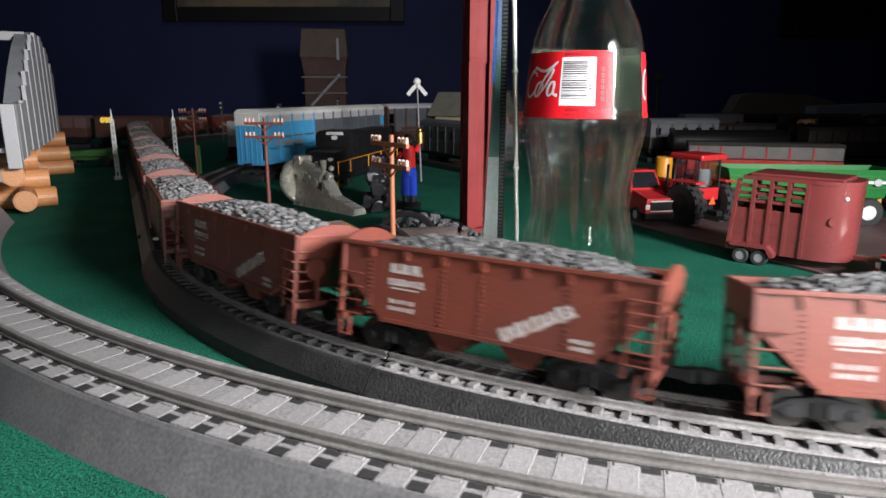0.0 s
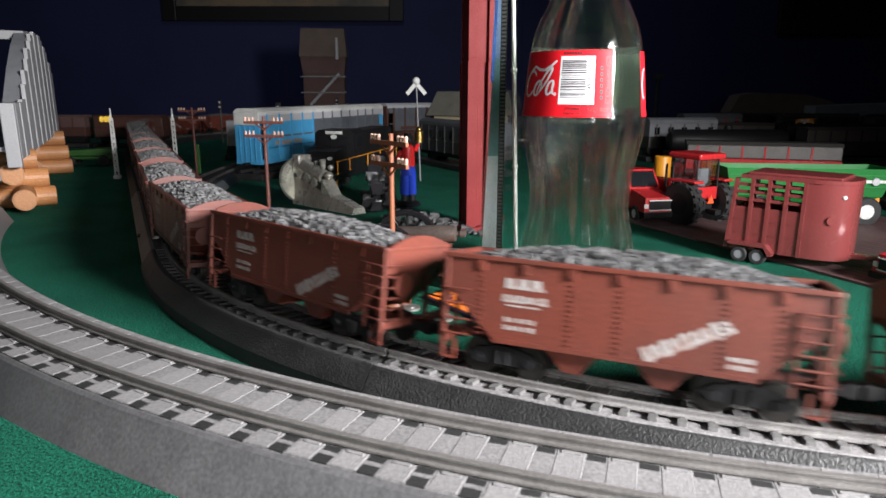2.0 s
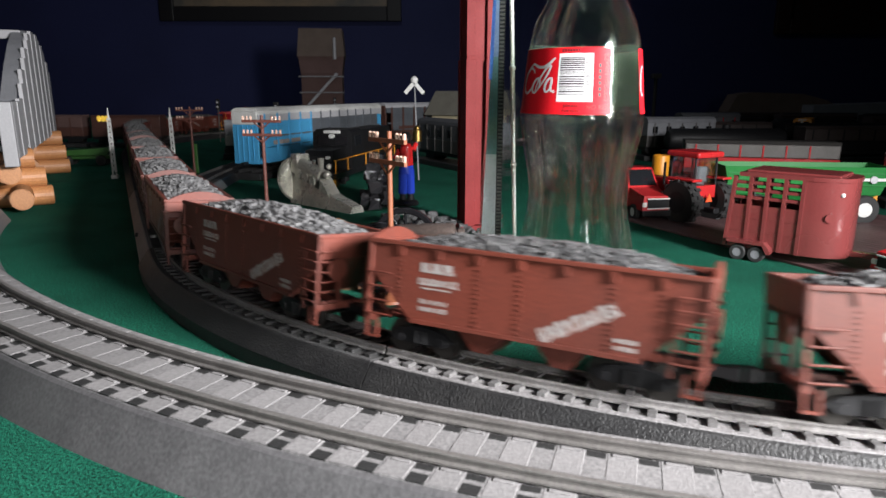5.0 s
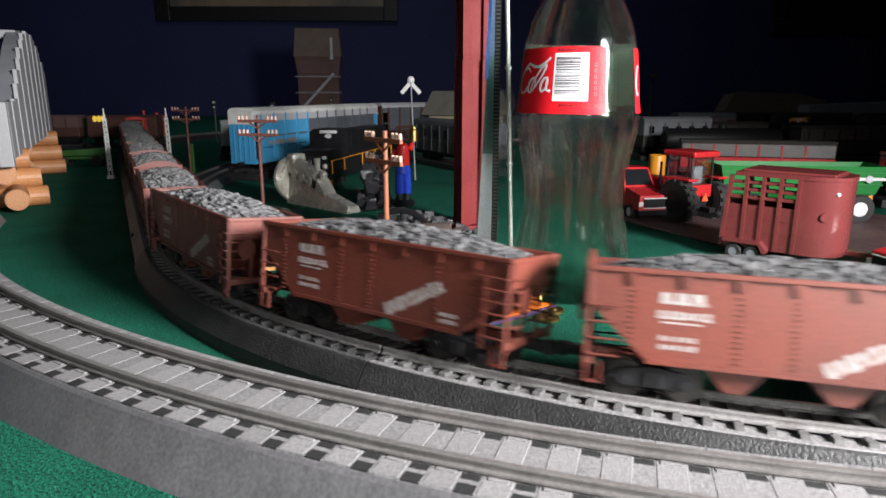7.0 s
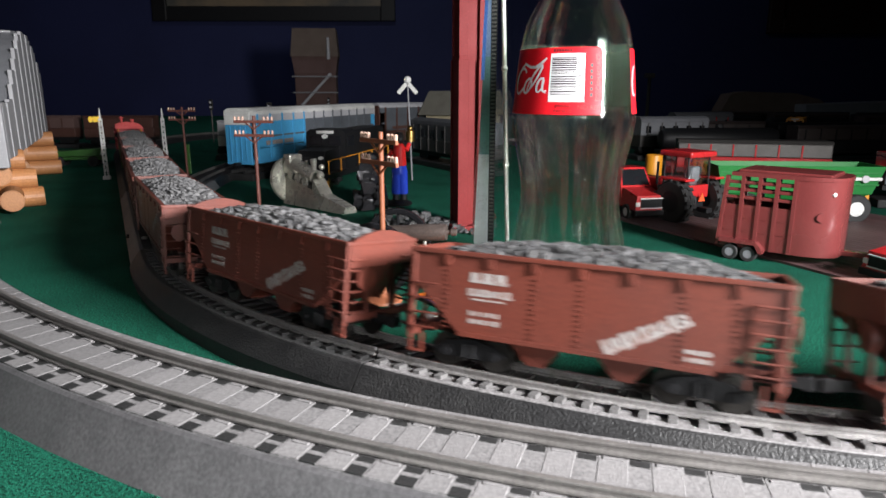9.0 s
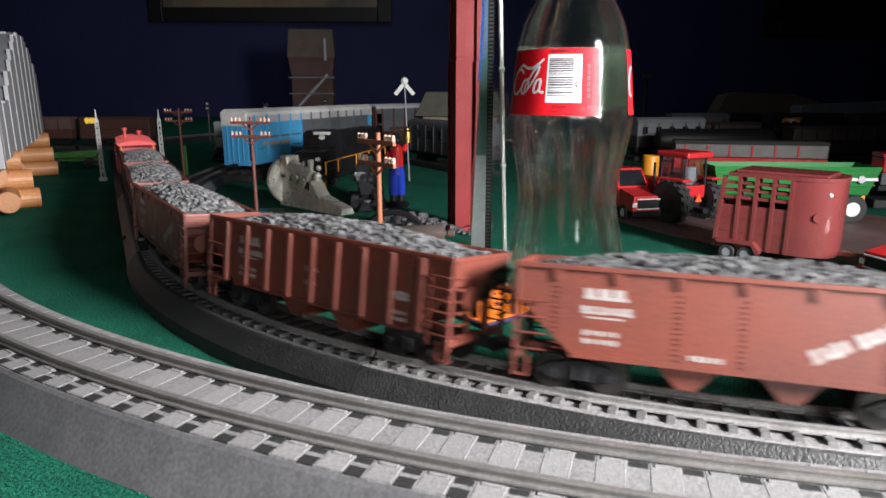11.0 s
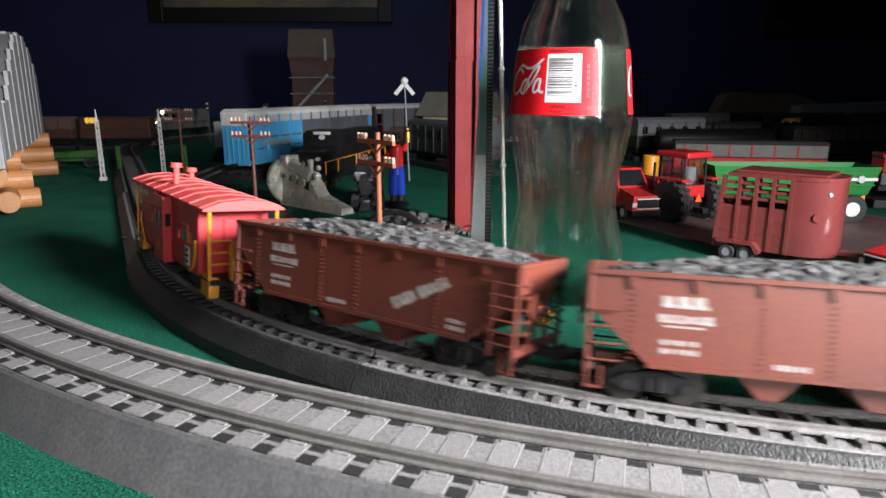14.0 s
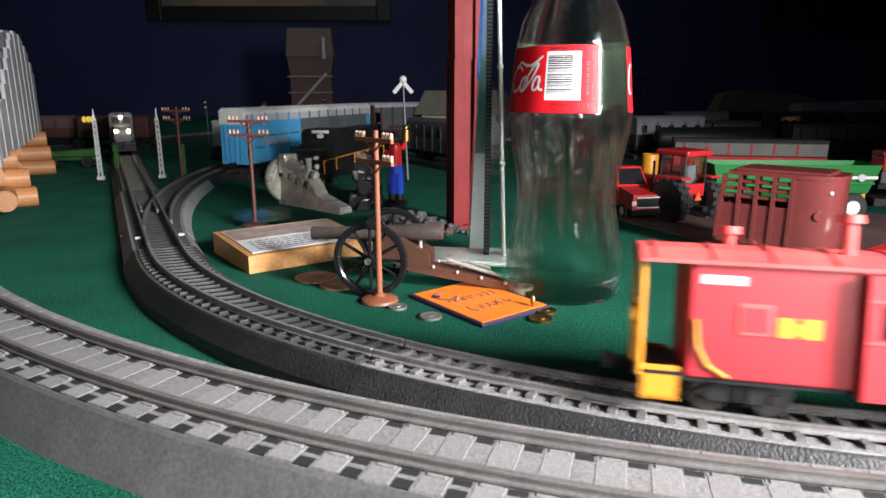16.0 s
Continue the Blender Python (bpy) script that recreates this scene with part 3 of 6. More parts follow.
    for x in (-13, 13):
        part("hopper_door", Build().box(x, 0, 4.0, 5.4, 20, 0.9), OXIDE, car)
    for y in (-12.2, 12.2):
        for i in range(6):
            part("end_rung", Build().rod((half + 1.3, y - 3.2, 13 + i * 3.6), (half + 1.3, y + 3.2, 13 + i * 3.6), 0.36, 0.36, 6).box(half + 0.7, y, 12.7 + i * 3.6, 1.4, 0.6, 0.6), OXIDE, car)
    b = Build()
    b.box(0, 0, 9, 2 * half - 4, 4, 3)
    part("centre_sill", b, BLACK, car)
    for s in (-1, 1):
        x0 = -half + 25
        rows = [(x0, 29.5, 12, 3.2, 3, 0), (x0 + 0.6, 25.0, 14, 2.2, 6, 0), (x0 + 0.2, 22.9, 14, 0.5, 1, 0), (x0 - 0.6, 18.6, 10, 1.5, 5, 0), (x0 - 0.6, 16.2, 10, 1.5, 5, 0)]
        if slogan == "diagonal":
            rows += [(half - 35, 19.5, 25, 4.6, 9, 28)]
        elif slogan == "script":
            rows += [(half - 41, 20.0, 10, 4.0, 4, 27), (half - 30, 25.6, 12, 4.0, 5, 27), (half - 70, 14.5, 9, 1.5, 5, 0)]
        else:
            rows += [(half - 22, 22, 10, 3.0, 4, 0), (half - 62, 24, 6, 2.0, 3, 0), (half - 62, 19, 6, 1.6, 3, 0)]
        rows += [(half - 21, 16.5, 7, 1.3, 3, 0), (half - 21, 14.4, 7, 1.3, 3, 0)]
        bars(car, rows, s * 15.52, WHITE_INK)
    load = new("coal_load", coal_load(half - 2.2, seed))
    load.parent = car
    tagged(load, "heaped grey crushed coal load")
    k = 0.96
    car.scale = (k, k, k)
    return car


short_a = hopper("hopper_car", "weathered oxide-red coal hopper with arched ends, heaped with coal", 53.0, True, "flat", 1, "diagonal")
short_b = hopper("hopper_car", "weathered oxide-red coal hopper with low ends, heaped with coal", 53.0, False, "flat", 2, "diagonal")
long_a = hopper("hopper_car", "clean oxide-red coal hopper with straight top and white slogan", 61.0, False, "flat", 3, "script")
ribbed = hopper("hopper_car", "brown-red ribbed coal hopper with deep side ribs, full of coal", 61.0, False, "deep", 4, "none")

# gaps between the cars, measured back from the gap that leads at the start
PITCH = [0.1195] * 13 + [0.1255] + [0.1315] * 5
KINDS = [short_b, short_a, short_a, short_b, short_a, short_a, short_b, short_a, short_b, short_a, short_b, short_b, short_b, short_a, long_a, ribbed, long_a, long_a, long_a]
used, TRAIN = set(), []
gap = -0.239
for pitch, proto in zip(PITCH, KINDS):
    car = proto if proto.name not in used else copy_thing(proto, Matrix())
    used.add(proto.name)
    TRAIN.append((car, gap + pitch / 2))
    gap += pitch


def caboose():
    car = thing("caboose", "bright red bay-window caboose with yellow end rails and faded roof", "model caboose", group="coal train")
    H = 49.0
    b = Build().box(0, 0, 10.5, 2 * H, 31, 30.5, 0.5)
    part("body", b, CAB_RED, car)
    part("sill", Build().box(0, 0, 9.2, 2 * H + 26, 29, 1.8), BLACK, car)
    b = Build()
    prof = [(17.4, 40.6), (17.4, 41.6), (10, 44.2), (0, 45.2), (-10, 44.2), (-17.4, 41.6), (-17.4, 40.6)]
    b.prism(prof, -H - 13, H + 13, "x")
    part("roof", b, CAB_ROOF, car, "sun-faded red roof")
    for i in range(9):
        x = -H - 9 + i * (2 * H + 18) / 8
        part("roof_seam", Build().prism([(17.5, 41.5), (17.5, 42.0), (10, 44.7), (0, 45.7), (-10, 44.7), (-17.5, 42.0), (-17.5, 41.5)], x - 0.35, x + 0.35, "x"), CAB_ROOF, car)
    for x, y, h in ((-10, -8, 8.5), (-36, 7, 4.0)):
        b = Build().rod((x, y, 43), (x, y, 44 + h), 1.5, 1.5, 14).rod((x, y, 44 + h), (x, y, 46.2 + h), 2.9, 2.7, 16)
        part("smoke_stack" if h > 6 else "vent", b, CAB_ROOF, car, smooth=True)
    for s in (-1, 1):
        bay = part("bay_window", Build().prism([(-8.5, 8.8), (8.5, 8.8), (8.5, 40), (-8.5, 40)], s * 15, s * 19.4), CAB_RED, car)
        part("bay_trim", Build().box(0, s * 19.6, 33.4, 17.4, 0.7, 0.7).box(0, s * 19.6, 23.2, 17.4, 0.7, 0.7), CAB_ROOF, bay)
        for x in (-3.3, 3.3):
            part("pane", Build().box(x, s * 19.4, 24.6, 3.7, 0.5, 8.0), DARK_GLASS, bay)
        part("side_pane", Build().box(8.5, s * 17.2, 26, 0.5, 2.2, 6), DARK_GLASS, bay)
        b = Build()
        for i in range(10):
            a = 6.28319 * i / 10
            b.box(2.3 * math.cos(a), s * 19.45, 15.8 + 2.3 * math.sin(a), 1.2, 0.2, 0.7)
        b.box(0, s * 19.45, 15.9, 3.2, 0.2, 0.8)
        part("emblem", b, YELLOW, bay)
        for x in (-33, 31):
            w = part("window", Build().box(x, s * 15.6, 22.5, 8.4, 0.8, 8.4, 0.3), CAB_ROOF, car)
            part("pane", Build().box(x, s * 15.9, 23.6, 6.2, 0.5, 6.2), CAB_RED if x < 0 else DARK_GLASS, w)
        part("window", Build().box(20, s * 15.7, 23, 4.2, 0.6, 4.0), CAB_ROOF, car)
        part("lettering", Build().box(-25.5, s * 15.7, 22.6, 4, 0.2, 5.2).box(-19.5, s * 15.7, 22.6, 4.6, 0.2, 5.2).box(-22.5, s * 15.7, 23.4, 1.6, 0.2, 3), YELLOW, car)
        part("number_board", Build().box(33.5, s * 15.75, 23, 4.0, 0.2, 5).box(38, s * 15.75, 23, 3.8, 0.2, 5).box(29, s * 15.95, 23, 4, 0.2, 5), YELLOW, car)
        part("side_vent", Build().box(34, s * 15.6, 12.6, 5.4, 0.5, 8.6), WHITE_PL, car)
        for i in range(3):
            part("vent_slot", Build().box(34, s * 15.9, 13.6 + i * 2.6, 3.4, 0.4, 1.7), DARK_GLASS, car)
        part("placard", Build().box(-41, s * 15.6, 35.4, 11, 0.3, 2.4), LIGHT_GREY, car)
        for e in (-1, 1):
            b = Build()
            pts = [(e * (H - 1.5), 26), (e * (H - 2.2), 19), (e * (H - 5), 14), (e * (H - 10), 11.2)]
            for p, q in zip(pts, pts[1:]):
                b.rod((p[0], s * 16.2, p[1]), (q[0], s * 16.2, q[1]), 0.55)
            part("grab_iron", b, YELLOW, car)
            b = Build()
            b.box(e * (H + 6.5), s * 14.4, 3.4, 10, 0.8, 9.4).box(e * (H + 2), s * 12.6, 3.4, 0.8, 4.4, 9).box(e * (H + 11), s * 12.6, 3.4, 0.8, 4.4, 9)
            b.box(e * (H + 6.5), s * 12.6, 3.4, 9, 4.4, 0.8).box(e * (H + 6.5), s * 12.0, 7.4, 9, 3.4, 0.8)
            part("steps", b, YELLOW, car)
            part("roof_post", Build().rod((e * (H + 12), s * 14.6, 10), (e * (H + 12), s * 14.6, 41), 0.75), YELLOW, car)
            for z in (18, 23, 28):
                part("rail", Build().rod((e * (H + 12), s * 5.5, z), (e * (H + 12), s * 14.6, z), 0.5).rod((e * (H + 12), s * 5.5, 10), (e * (H + 12), s * 5.5, z), 0.45), YELLOW, car)
    for e in (-1, 1):
        part("end_platform", Build().box(e * (H + 6.5), 0, 10.4, 13, 30, 1), BLACK, car)
        part("end_door", Build().box(e * (H + 0.2), 0, 11.5, 0.8, 9, 24), CAB_RED, car)
        part("brake_stand", Build().box(e * (H + 12.2), -3.5, 10.5, 3, 5.5, 13, 0.8).rod((e * (H + 12.5), -3.5, 24), (e * (H + 14), -3.5, 24), 3.6, 3.6, 16), YELLOW, car)
        coupler(car, e * (H + 15), e)
        truck_parts(car, e * 34)
    car.scale = (0.95, 0.95, 0.95)
    return car


TRAIN.append((caboose(), gap + 0.067))


def diesel(name, label, mats, lit, group=""):
    """A hood locomotive seen from the front; nose towards +x."""
    lo = thing(name, label, "model locomotive", group=group)
    paint, trim, low = mats
    part("frame", Build().box(0, 0, 9, 190, 29, 5, 0.6), low, lo)
    part("long_hood", Build().box(-38, 0, 13.5, 108, 19, 33, 1.5), paint, lo)
    c = Build().prism([(-14, 13.5), (-14, 46), (-11, 49), (11, 49), (14, 46), (14, 13.5)], 18, 48, "x")
    cab = part("cab", c, paint, lo)
    for y in (-6.4, 6.4):
        part("windscreen", Build().box(48, y, 35.5, 0.7, 9, 8, 0.2), DARK_GLASS, cab)
    for s in (-1, 1):
        part("side_window", Build().box(33, s * 14, 34, 16, 0.8, 9), DARK_GLASS, cab)
    part("short_hood", Build().prism([(48, 13.5), (84, 13.5), (84, 28), (80, 32.5), (48, 34)], -9.5, 9.5), paint, lo)
    part("number_board", Build().box(48.4, 0, 45.4, 1, 12, 2.6), BLACK if lit else WHITE_PL, lo)
    part("pilot", Build().box(93, 0, 2.5, 3, 29, 10, 0.5), trim, lo)
    for y in (-7.4, 7.4):
        part("headlight" if lit else "ditch_lamp", Build().rod((84, y, 27), (86.5, y, 27), 2.1 if lit else 1.5, None, 16), HEADLIGHT if lit else WHITE_PL, lo)
    part("headlight" if lit else "lamp", Build().rod((48, 0, 43), (50.6, 0, 43), 2.2 if lit else 2.0, None, 14), HEADLIGHT if lit else WHITE_PL, lo)
    for s in (-1, 1):
        for x in (-88, -60, -30, 10, 60, 90):
            part("stanchion", Build().rod((x, s * 14, 14), (x, s * 14, 25), 0.45), trim, lo)
        part("handrail", Build().rod((-90, s * 14, 25), (92, s * 14, 25), 0.45), trim, lo)
    for x in (-62, 60):
        truck_parts(lo, x)
    coupler(lo, 98, 1), coupler(lo, -98, -1)
    return lo


follower = diesel("diesel_locomotive", "pale grey diesel locomotive with lit headlights following the coal train", (material("dull_engine_grey", (0.1, 0.1, 0.1), 0.6, spot_scale=40), BLACK, BLACK), True)
follower.scale = (1.0, 1.1, 1.15)

# ---------------- the glass bottle ----------------
BX, BY = 0.0608, 0.3175
BASE = at(BX, BY, 0.0)
PROFILE = [(24.0, 0.0), (26.6, 0.6), (28.0, 3.0), (28.5, 8.0), (28.7, 16.0), (28.3, 23.0), (26.6, 32.0), (24.7, 40.0), (23.8, 47.0), (23.9, 54.0), (25.0, 62.0), (26.8, 71.0), (28.4, 79.0),
           (29.1, 85.0), (29.1, 87.5), (28.5, 90.0), (27.9, 96.0), (27.2, 104.0), (26.4, 112.0), (25.4, 120.0), (23.2, 129.0), (18.2, 139.0), (16.6, 146.0), (14.8, 156.0), (13.7, 168.0), (13.0, 182.0), (13.0, 186.0),
           (14.2, 186.8), (14.4, 189.5), (13.4, 190.5), (13.2, 195.0), (12.4, 196.0)]


def prof_r(z):
    return float(np.interp(z, [q[1] for q in PROFILE], [q[0] for q in PROFILE]))


def bottle():
    bo = thing("soda_bottle", "empty green-tinted contour glass bottle with a red paper label", "bottle", BASE)
    n = 144
    b = Build()
    zs = [q[1] for q in PROFILE[:4]] + [8 + 78 * i / 44 for i in range(1, 45)] + [z for _, z in PROFILE if z > 86.5]
    ring = []
    for z in zs:
        flute = 0.0
        if 14 < z < 84:
            flute = 1.6 * min(1, (z - 14) / 14, (84 - z) / 8)
        for i in range(n):
            a = 6.28319 * i / n
            r = prof_r(z) - flute * (0.5 - 0.5 * abs(math.cos(5.5 * a)) * 2) ** 2
            ring.append((r * math.cos(a), r * math.sin(a), z))
    k = len(zs)
    inner = [196, 190, 182, 168, 156, 146, 139, 129, 120, 110, 100, 90, 85, 75, 66, 58, 50, 42, 34, 25, 16, 11, 8]
    for z in inner:
        r = (prof_r(z) - (1.6 if z > 150 else 2.5)) if z > 11 else {11: 22.5, 8: 15.0}[z]
        for i in range(n):
            a = 6.28319 * i / n
            r2 = r + (0.75 * math.sin(5.5 * a * 2 + z * 0.03) if 20 < z < 86 else 0)
            ring.append((r2 * math.cos(a), r2 * math.sin(a), z))
    k += len(inner)
    fs = [(j * n + i, j * n + (i + 1) % n, (j + 1) * n + (i + 1) % n, (j + 1) * n + i) for j in range(k - 1) for i in range(n)]
    fs += [tuple(range(n - 1, -1, -1)), tuple(range((k - 1) * n, k * n))]
    b.add(ring, fs)
    part("glass", b, GLASS, bo, "clear green-tinted fluted glass", smooth=True)
    face = math.atan2(-BY, -BX)

    def skin(phi, z, off):
        a = face + math.radians(phi)
        z = 88.6 + 0.915 * (z - 88.6)
        r = prof_r(z) + off
        return (r * math.cos(a), r * math.sin(a), z)

    def patch(name, p0, p1, z0, z1, off, thick, mat, parent, nz=6, label=""):
        m = max(2, int(abs(p1 - p0) / 3))
        q = Build()
        vs = [skin(p0 + (p1 - p0) * i / m, z0 + (z1 - z0) * j / nz, o) for o in (off, off + thick) for i in range(m + 1) for j in range(nz + 1)]
        g = (m + 1) * (nz + 1)
        f = []
        for i in range(m):
            for j in range(nz):
                u = i * (nz + 1) + j
                f.append((u, u + 1, u + nz + 2, u + nz + 1)), f.append((g + u, g + u + nz + 1, g + u + nz + 2, g + u + 1))
        for i in range(m):
            for j in (0, nz):
                u = i * (nz + 1) + j
                f.append((u, u + nz + 1, g + u + nz + 1, g + u))
        for j in range(nz):
            for i in (0, m):
                u = i * (nz + 1) + j
                f.append((u, u + 1, g + u + 1, g + u))
        q.add(vs, f)
        return part(name, q, mat, parent, label, smooth=True)

    lab = patch("label", 64, 385.5, 88.6, 119.8, 0.16, 0.12, LABEL_RED, bo, 8, "glossy red paper label")
    patch("label_backing", 64.3, 385.2, 88.7, 119.7, 0.04, 0.10, LABEL_GREY, lab, 8)
    patch("barcode_panel", -23.5, 8.8, 94.6, 117.0, 0.29, 0.03, LABEL_WHITE, lab, 6)
    rng = random.Random(3)
    z = 97.8
    while z < 115.0:
        h = rng.choice((0.2, 0.3, 0.45, 0.6))
        patch("barcode_stripe", -21.8, 1.2, z, z + h, 0.33, 0.02, LABEL_BLACK, lab, 1)
        z += h + rng.choice((0.2, 0.3, 0.45))
    # sweeping white script, drawn as plain strokes

    def stroke(pts, w):
        q = Build()
        vs, f = [], []
        for i, (ph, zz) in enumerate(pts):
            a = pts[max(0, i - 1)]
            c = pts[min(len(pts) - 1, i + 1)]
            dx, dz = (c[0] - a[0]) * 0.49, c[1] - a[1]
            ln = math.hypot(dx, dz) or 1
            ww = w * (0.55 + 0.45 * math.sin(math.pi * (i + 0.5) / len(pts)))
            for o in (0.30, 0.36):
                for s in (-1, 1):
                    vs.append(skin(ph - s * ww * dz / ln / 0.49, zz + s * ww * dx / ln, o))
        for i in range(len(pts) - 1):
            u = i * 4
            f += [(u, u + 4, u + 5, u + 1), (u + 2, u + 3, u + 7, u + 6), (u, u + 2, u + 6, u + 4), (u + 1, u + 5, u + 7, u + 3)]
        f += [(0, 1, 3, 2), (len(vs) - 4, len(vs) - 2, len(vs) - 1, len(vs) - 3)]
        q.add(vs, f)
        part("script_stroke", q, LABEL_WHITE, lab)

    def loop(p, zc, rp, rz, a0, a1, lean=0.0):
        out = []
        for i in range(25):
            a = math.radians(a0 + (a1 - a0) * i / 24)
            zz = rz * math.sin(a)
            out.append((p + rp * math.cos(a) + lean * zz, zc + zz))
        return out
    stroke(loop(-61, 104.5, 9, 6.0, 40, 330, 0.5), 0.75)
    stroke(loop(-48.5, 102.2, 4.6, 3.4, 0, 360, 0.7), 0.65)
    stroke(loop(-40.5, 105.6, 3.2, 6.2, -70, 250, 1.3), 0.55)
    stroke(loop(-33.0, 102.4, 3.4, 3.2, 0, 360, 0.6), 0.6)
    stroke([(-29.6, 106), (-30.4, 102), (-29.8, 99.6), (-27.8, 99.4)], 0.55)
    stroke([(-62, 110.5), (-55, 112.6), (-47, 111.0), (-40, 110.8), (-33, 112.8), (-27.5, 115.0)], 0.7)
    stroke(loop(-27, 99.4, 0.9, 0.5, 0, 360), 0.3)
    stroke(loop(72, 104.5, 5, 7.0, 60, 300, 0.2), 0.6)

    def print_text(text, cap, phi, zc, up=False):
        cu = bpy.data.curves.new("print", "FONT")
        cu.body, cu.size, cu.align_x, cu.align_y = text, cap / 0.7, "CENTER", "CENTER"
        tmp = bpy.data.objects.new("print", cu)
        scene.collection.objects.link(tmp)
        me = bpy.data.meshes.new_from_object(tmp.evaluated_get(bpy.context.evaluated_depsgraph_get()))
        bpy.data.objects.remove(tmp)
        for v in me.vertices:
            u, w = v.co.x, v.co.y
            if up:
                u, w = -w, u
            v.co = [c * 0.001 for c in skin(phi + math.degrees(u / prof_r(zc)), zc + w, 0.5)]
        me.materials.append(LABEL_BLACK)
        ob = new("print", me)
        ob.parent = lab

    print_text("please", 1.9, -9.5, 92.9)
    print_text("recycle", 1.9, -9.5, 90.5)
    print_text("NO REFILL", 2.0, 16.5, 92.0)
    print_text("CA CASH REFUND", 1.7, 21.6, 106.0, True)
    print_text("0  491820  7", 2.0, 4.4, 105.8, True)
    for p0, p1, z0, z1 in ((19.0, 19.5, 95.4, 116.6), (23.6, 24.1, 95.4, 116.6), (19.0, 24.1, 95.2, 95.5), (19.0, 24.1, 116.4, 116.7)):
        patch("print_rule", p0, p1, z0, z1, 0.3, 0.03, LABEL_BLACK, lab, 1)
    for i in range(6):
        patch("print_bar", 13.8, 16.2, 97 + i * 2.7, 98.8 + i * 2.7, 0.3, 0.02, LABEL_BLACK, lab, 1)
    for i in range(7):
        patch("print_bar", -21 + i * 2.6, -19.2 + i * 2.6, 117.8, 119.0, 0.3, 0.02, LABEL_BLACK, lab, 1)
    return bo


bottle()

# ---------------- turnout and branch line ----------------
BR0 = line(0.60)


def on_branch(u, w, z):
    """Branch leaving the main line backwards; u metres along it, w to its right."""
    k1 = 1.18
    n = max(2, int(abs(u) / 0.01) + 1)
    x, y, a = BR0[0], BR0[1], BR0[2] + math.pi
    for i in range(n):
        s = u * (i + 0.5) / n
        turn = a - k1 * min(s, 0.45) - 2.2 * max(0, s - 0.45)
        x, y = x + math.cos(turn) * u / n, y + math.sin(turn) * u / n
    turn = a - k1 * min(u, 0.45) - 2.2 * max(0, u - 0.45)
    return Vector((x + w * math.sin(turn), y - w * math.cos(turn), z))


def turnout():
    th = thing("track_turnout", "grey plastic model turnout with dark rails and frog", "model track", group="track sections")
    ring = [(-0.0225, 0), (0.0225, 0), (0.0175, 0.0074), (0.0168, 0.0080), (-0.0168, 0.0080), (-0.0175, 0.0074)]
    part("roadbed", sweep(on_line, 0.36, 0.6247, 26, ring), TURNOUT, th)
    part("branch_roadbed", sweep(on_branch, 0.03, 0.30, 26, [(w, z - 0.0002 if z else 0.0) for w, z in ring]), TURNOUT, th)
    for w in (-0.0087, 0.0087):
        part("rail", sweep(on_line, 0.3605, 0.6243, 26, rail_ring(w, 0.0119)), RAIL_DARK, th)
        part("branch_rail", sweep(on_branch, 0.035 if w < 0 else 0.05, 0.2995, 26, rail_ring(w, 0.0118)), RAIL_DARK, th)
    part("ballast_top", sweep(on_line, 0.3603, 0.6244, 26, [(-0.0150, 0.0079), (0.0150, 0.0079), (0.0148, 0.0083), (-0.0148, 0.0083)]), DARK_TOP, th)
    part("branch_ballast", sweep(on_branch, 0.034, 0.2998, 26, [(-0.0150, 0.0077), (0.0150, 0.0077), (0.0148, 0.0081), (-0.0148, 0.0081)]), DARK_TOP, th)
    for w in (-0.0055, 0.0055):
        part("guard_rail", sweep(on_line, 0.44, 0.50, 6, rail_ring(w, 0.0118)), RAIL_DARK, th)
    for i in range(26):
        ob = new("tie", TIE_T)
        ob.parent = th
        ob.matrix_basis = track_pose(0.366 + i * 0.0101, 0, 0.0072)
    for w in (-0.0125, 0.0125):
        p = on_line(0.592, w, 0.0085) * 1000
        part("throw_bar", Build().box(p.x, p.y, p.z, 3.4, 2.4, 1.6, 0.4), WHITE_PL, th)
    # black stub drawn in place of the dark hole in the roadbed's side
    p = on_line(0.555, 0.0208, 0.004) * 1000
    part("switch_motor_pin", Build().rod((p.x, p.y, p.z), (p.x - 1.4, p.y - 0.7, p.z + 0.4), 1.3), BLACK, th)


TIE_T = tie_mesh("tie", 29, 2.8, 1.3, DARK_TOP)
turnout()
br = thing("branch_track_section", "curved black roadbed model track leaving the turnout", "model track", group="track sections")
part("roadbed", sweep(on_branch, 0.3005, 1.1, 60, [(-0.0225, 0), (0.0225, 0), (0.0175, 0.0074), (0.0168, 0.0080), (-0.0168, 0.0080), (-0.0175, 0.0074)]), ROADBED_DARK, br)
for w in (-0.0087, 0.0087):
    part("rail", sweep(on_branch, 0.3008, 1.1, 60, rail_ring(w, 0.0119)), RAIL_DARK, br)

# thin black blocks that paint in the shade of the recesses between the near track's ties
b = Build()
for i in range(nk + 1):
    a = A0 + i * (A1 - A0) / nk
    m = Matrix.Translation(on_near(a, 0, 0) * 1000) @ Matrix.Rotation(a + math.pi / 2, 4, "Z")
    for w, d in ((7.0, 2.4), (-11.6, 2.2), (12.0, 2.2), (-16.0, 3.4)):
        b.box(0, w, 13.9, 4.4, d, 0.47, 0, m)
tagged(part("tie_pocket", b, TIE_AND_SHADE_BLACK, near), kind="stuff")
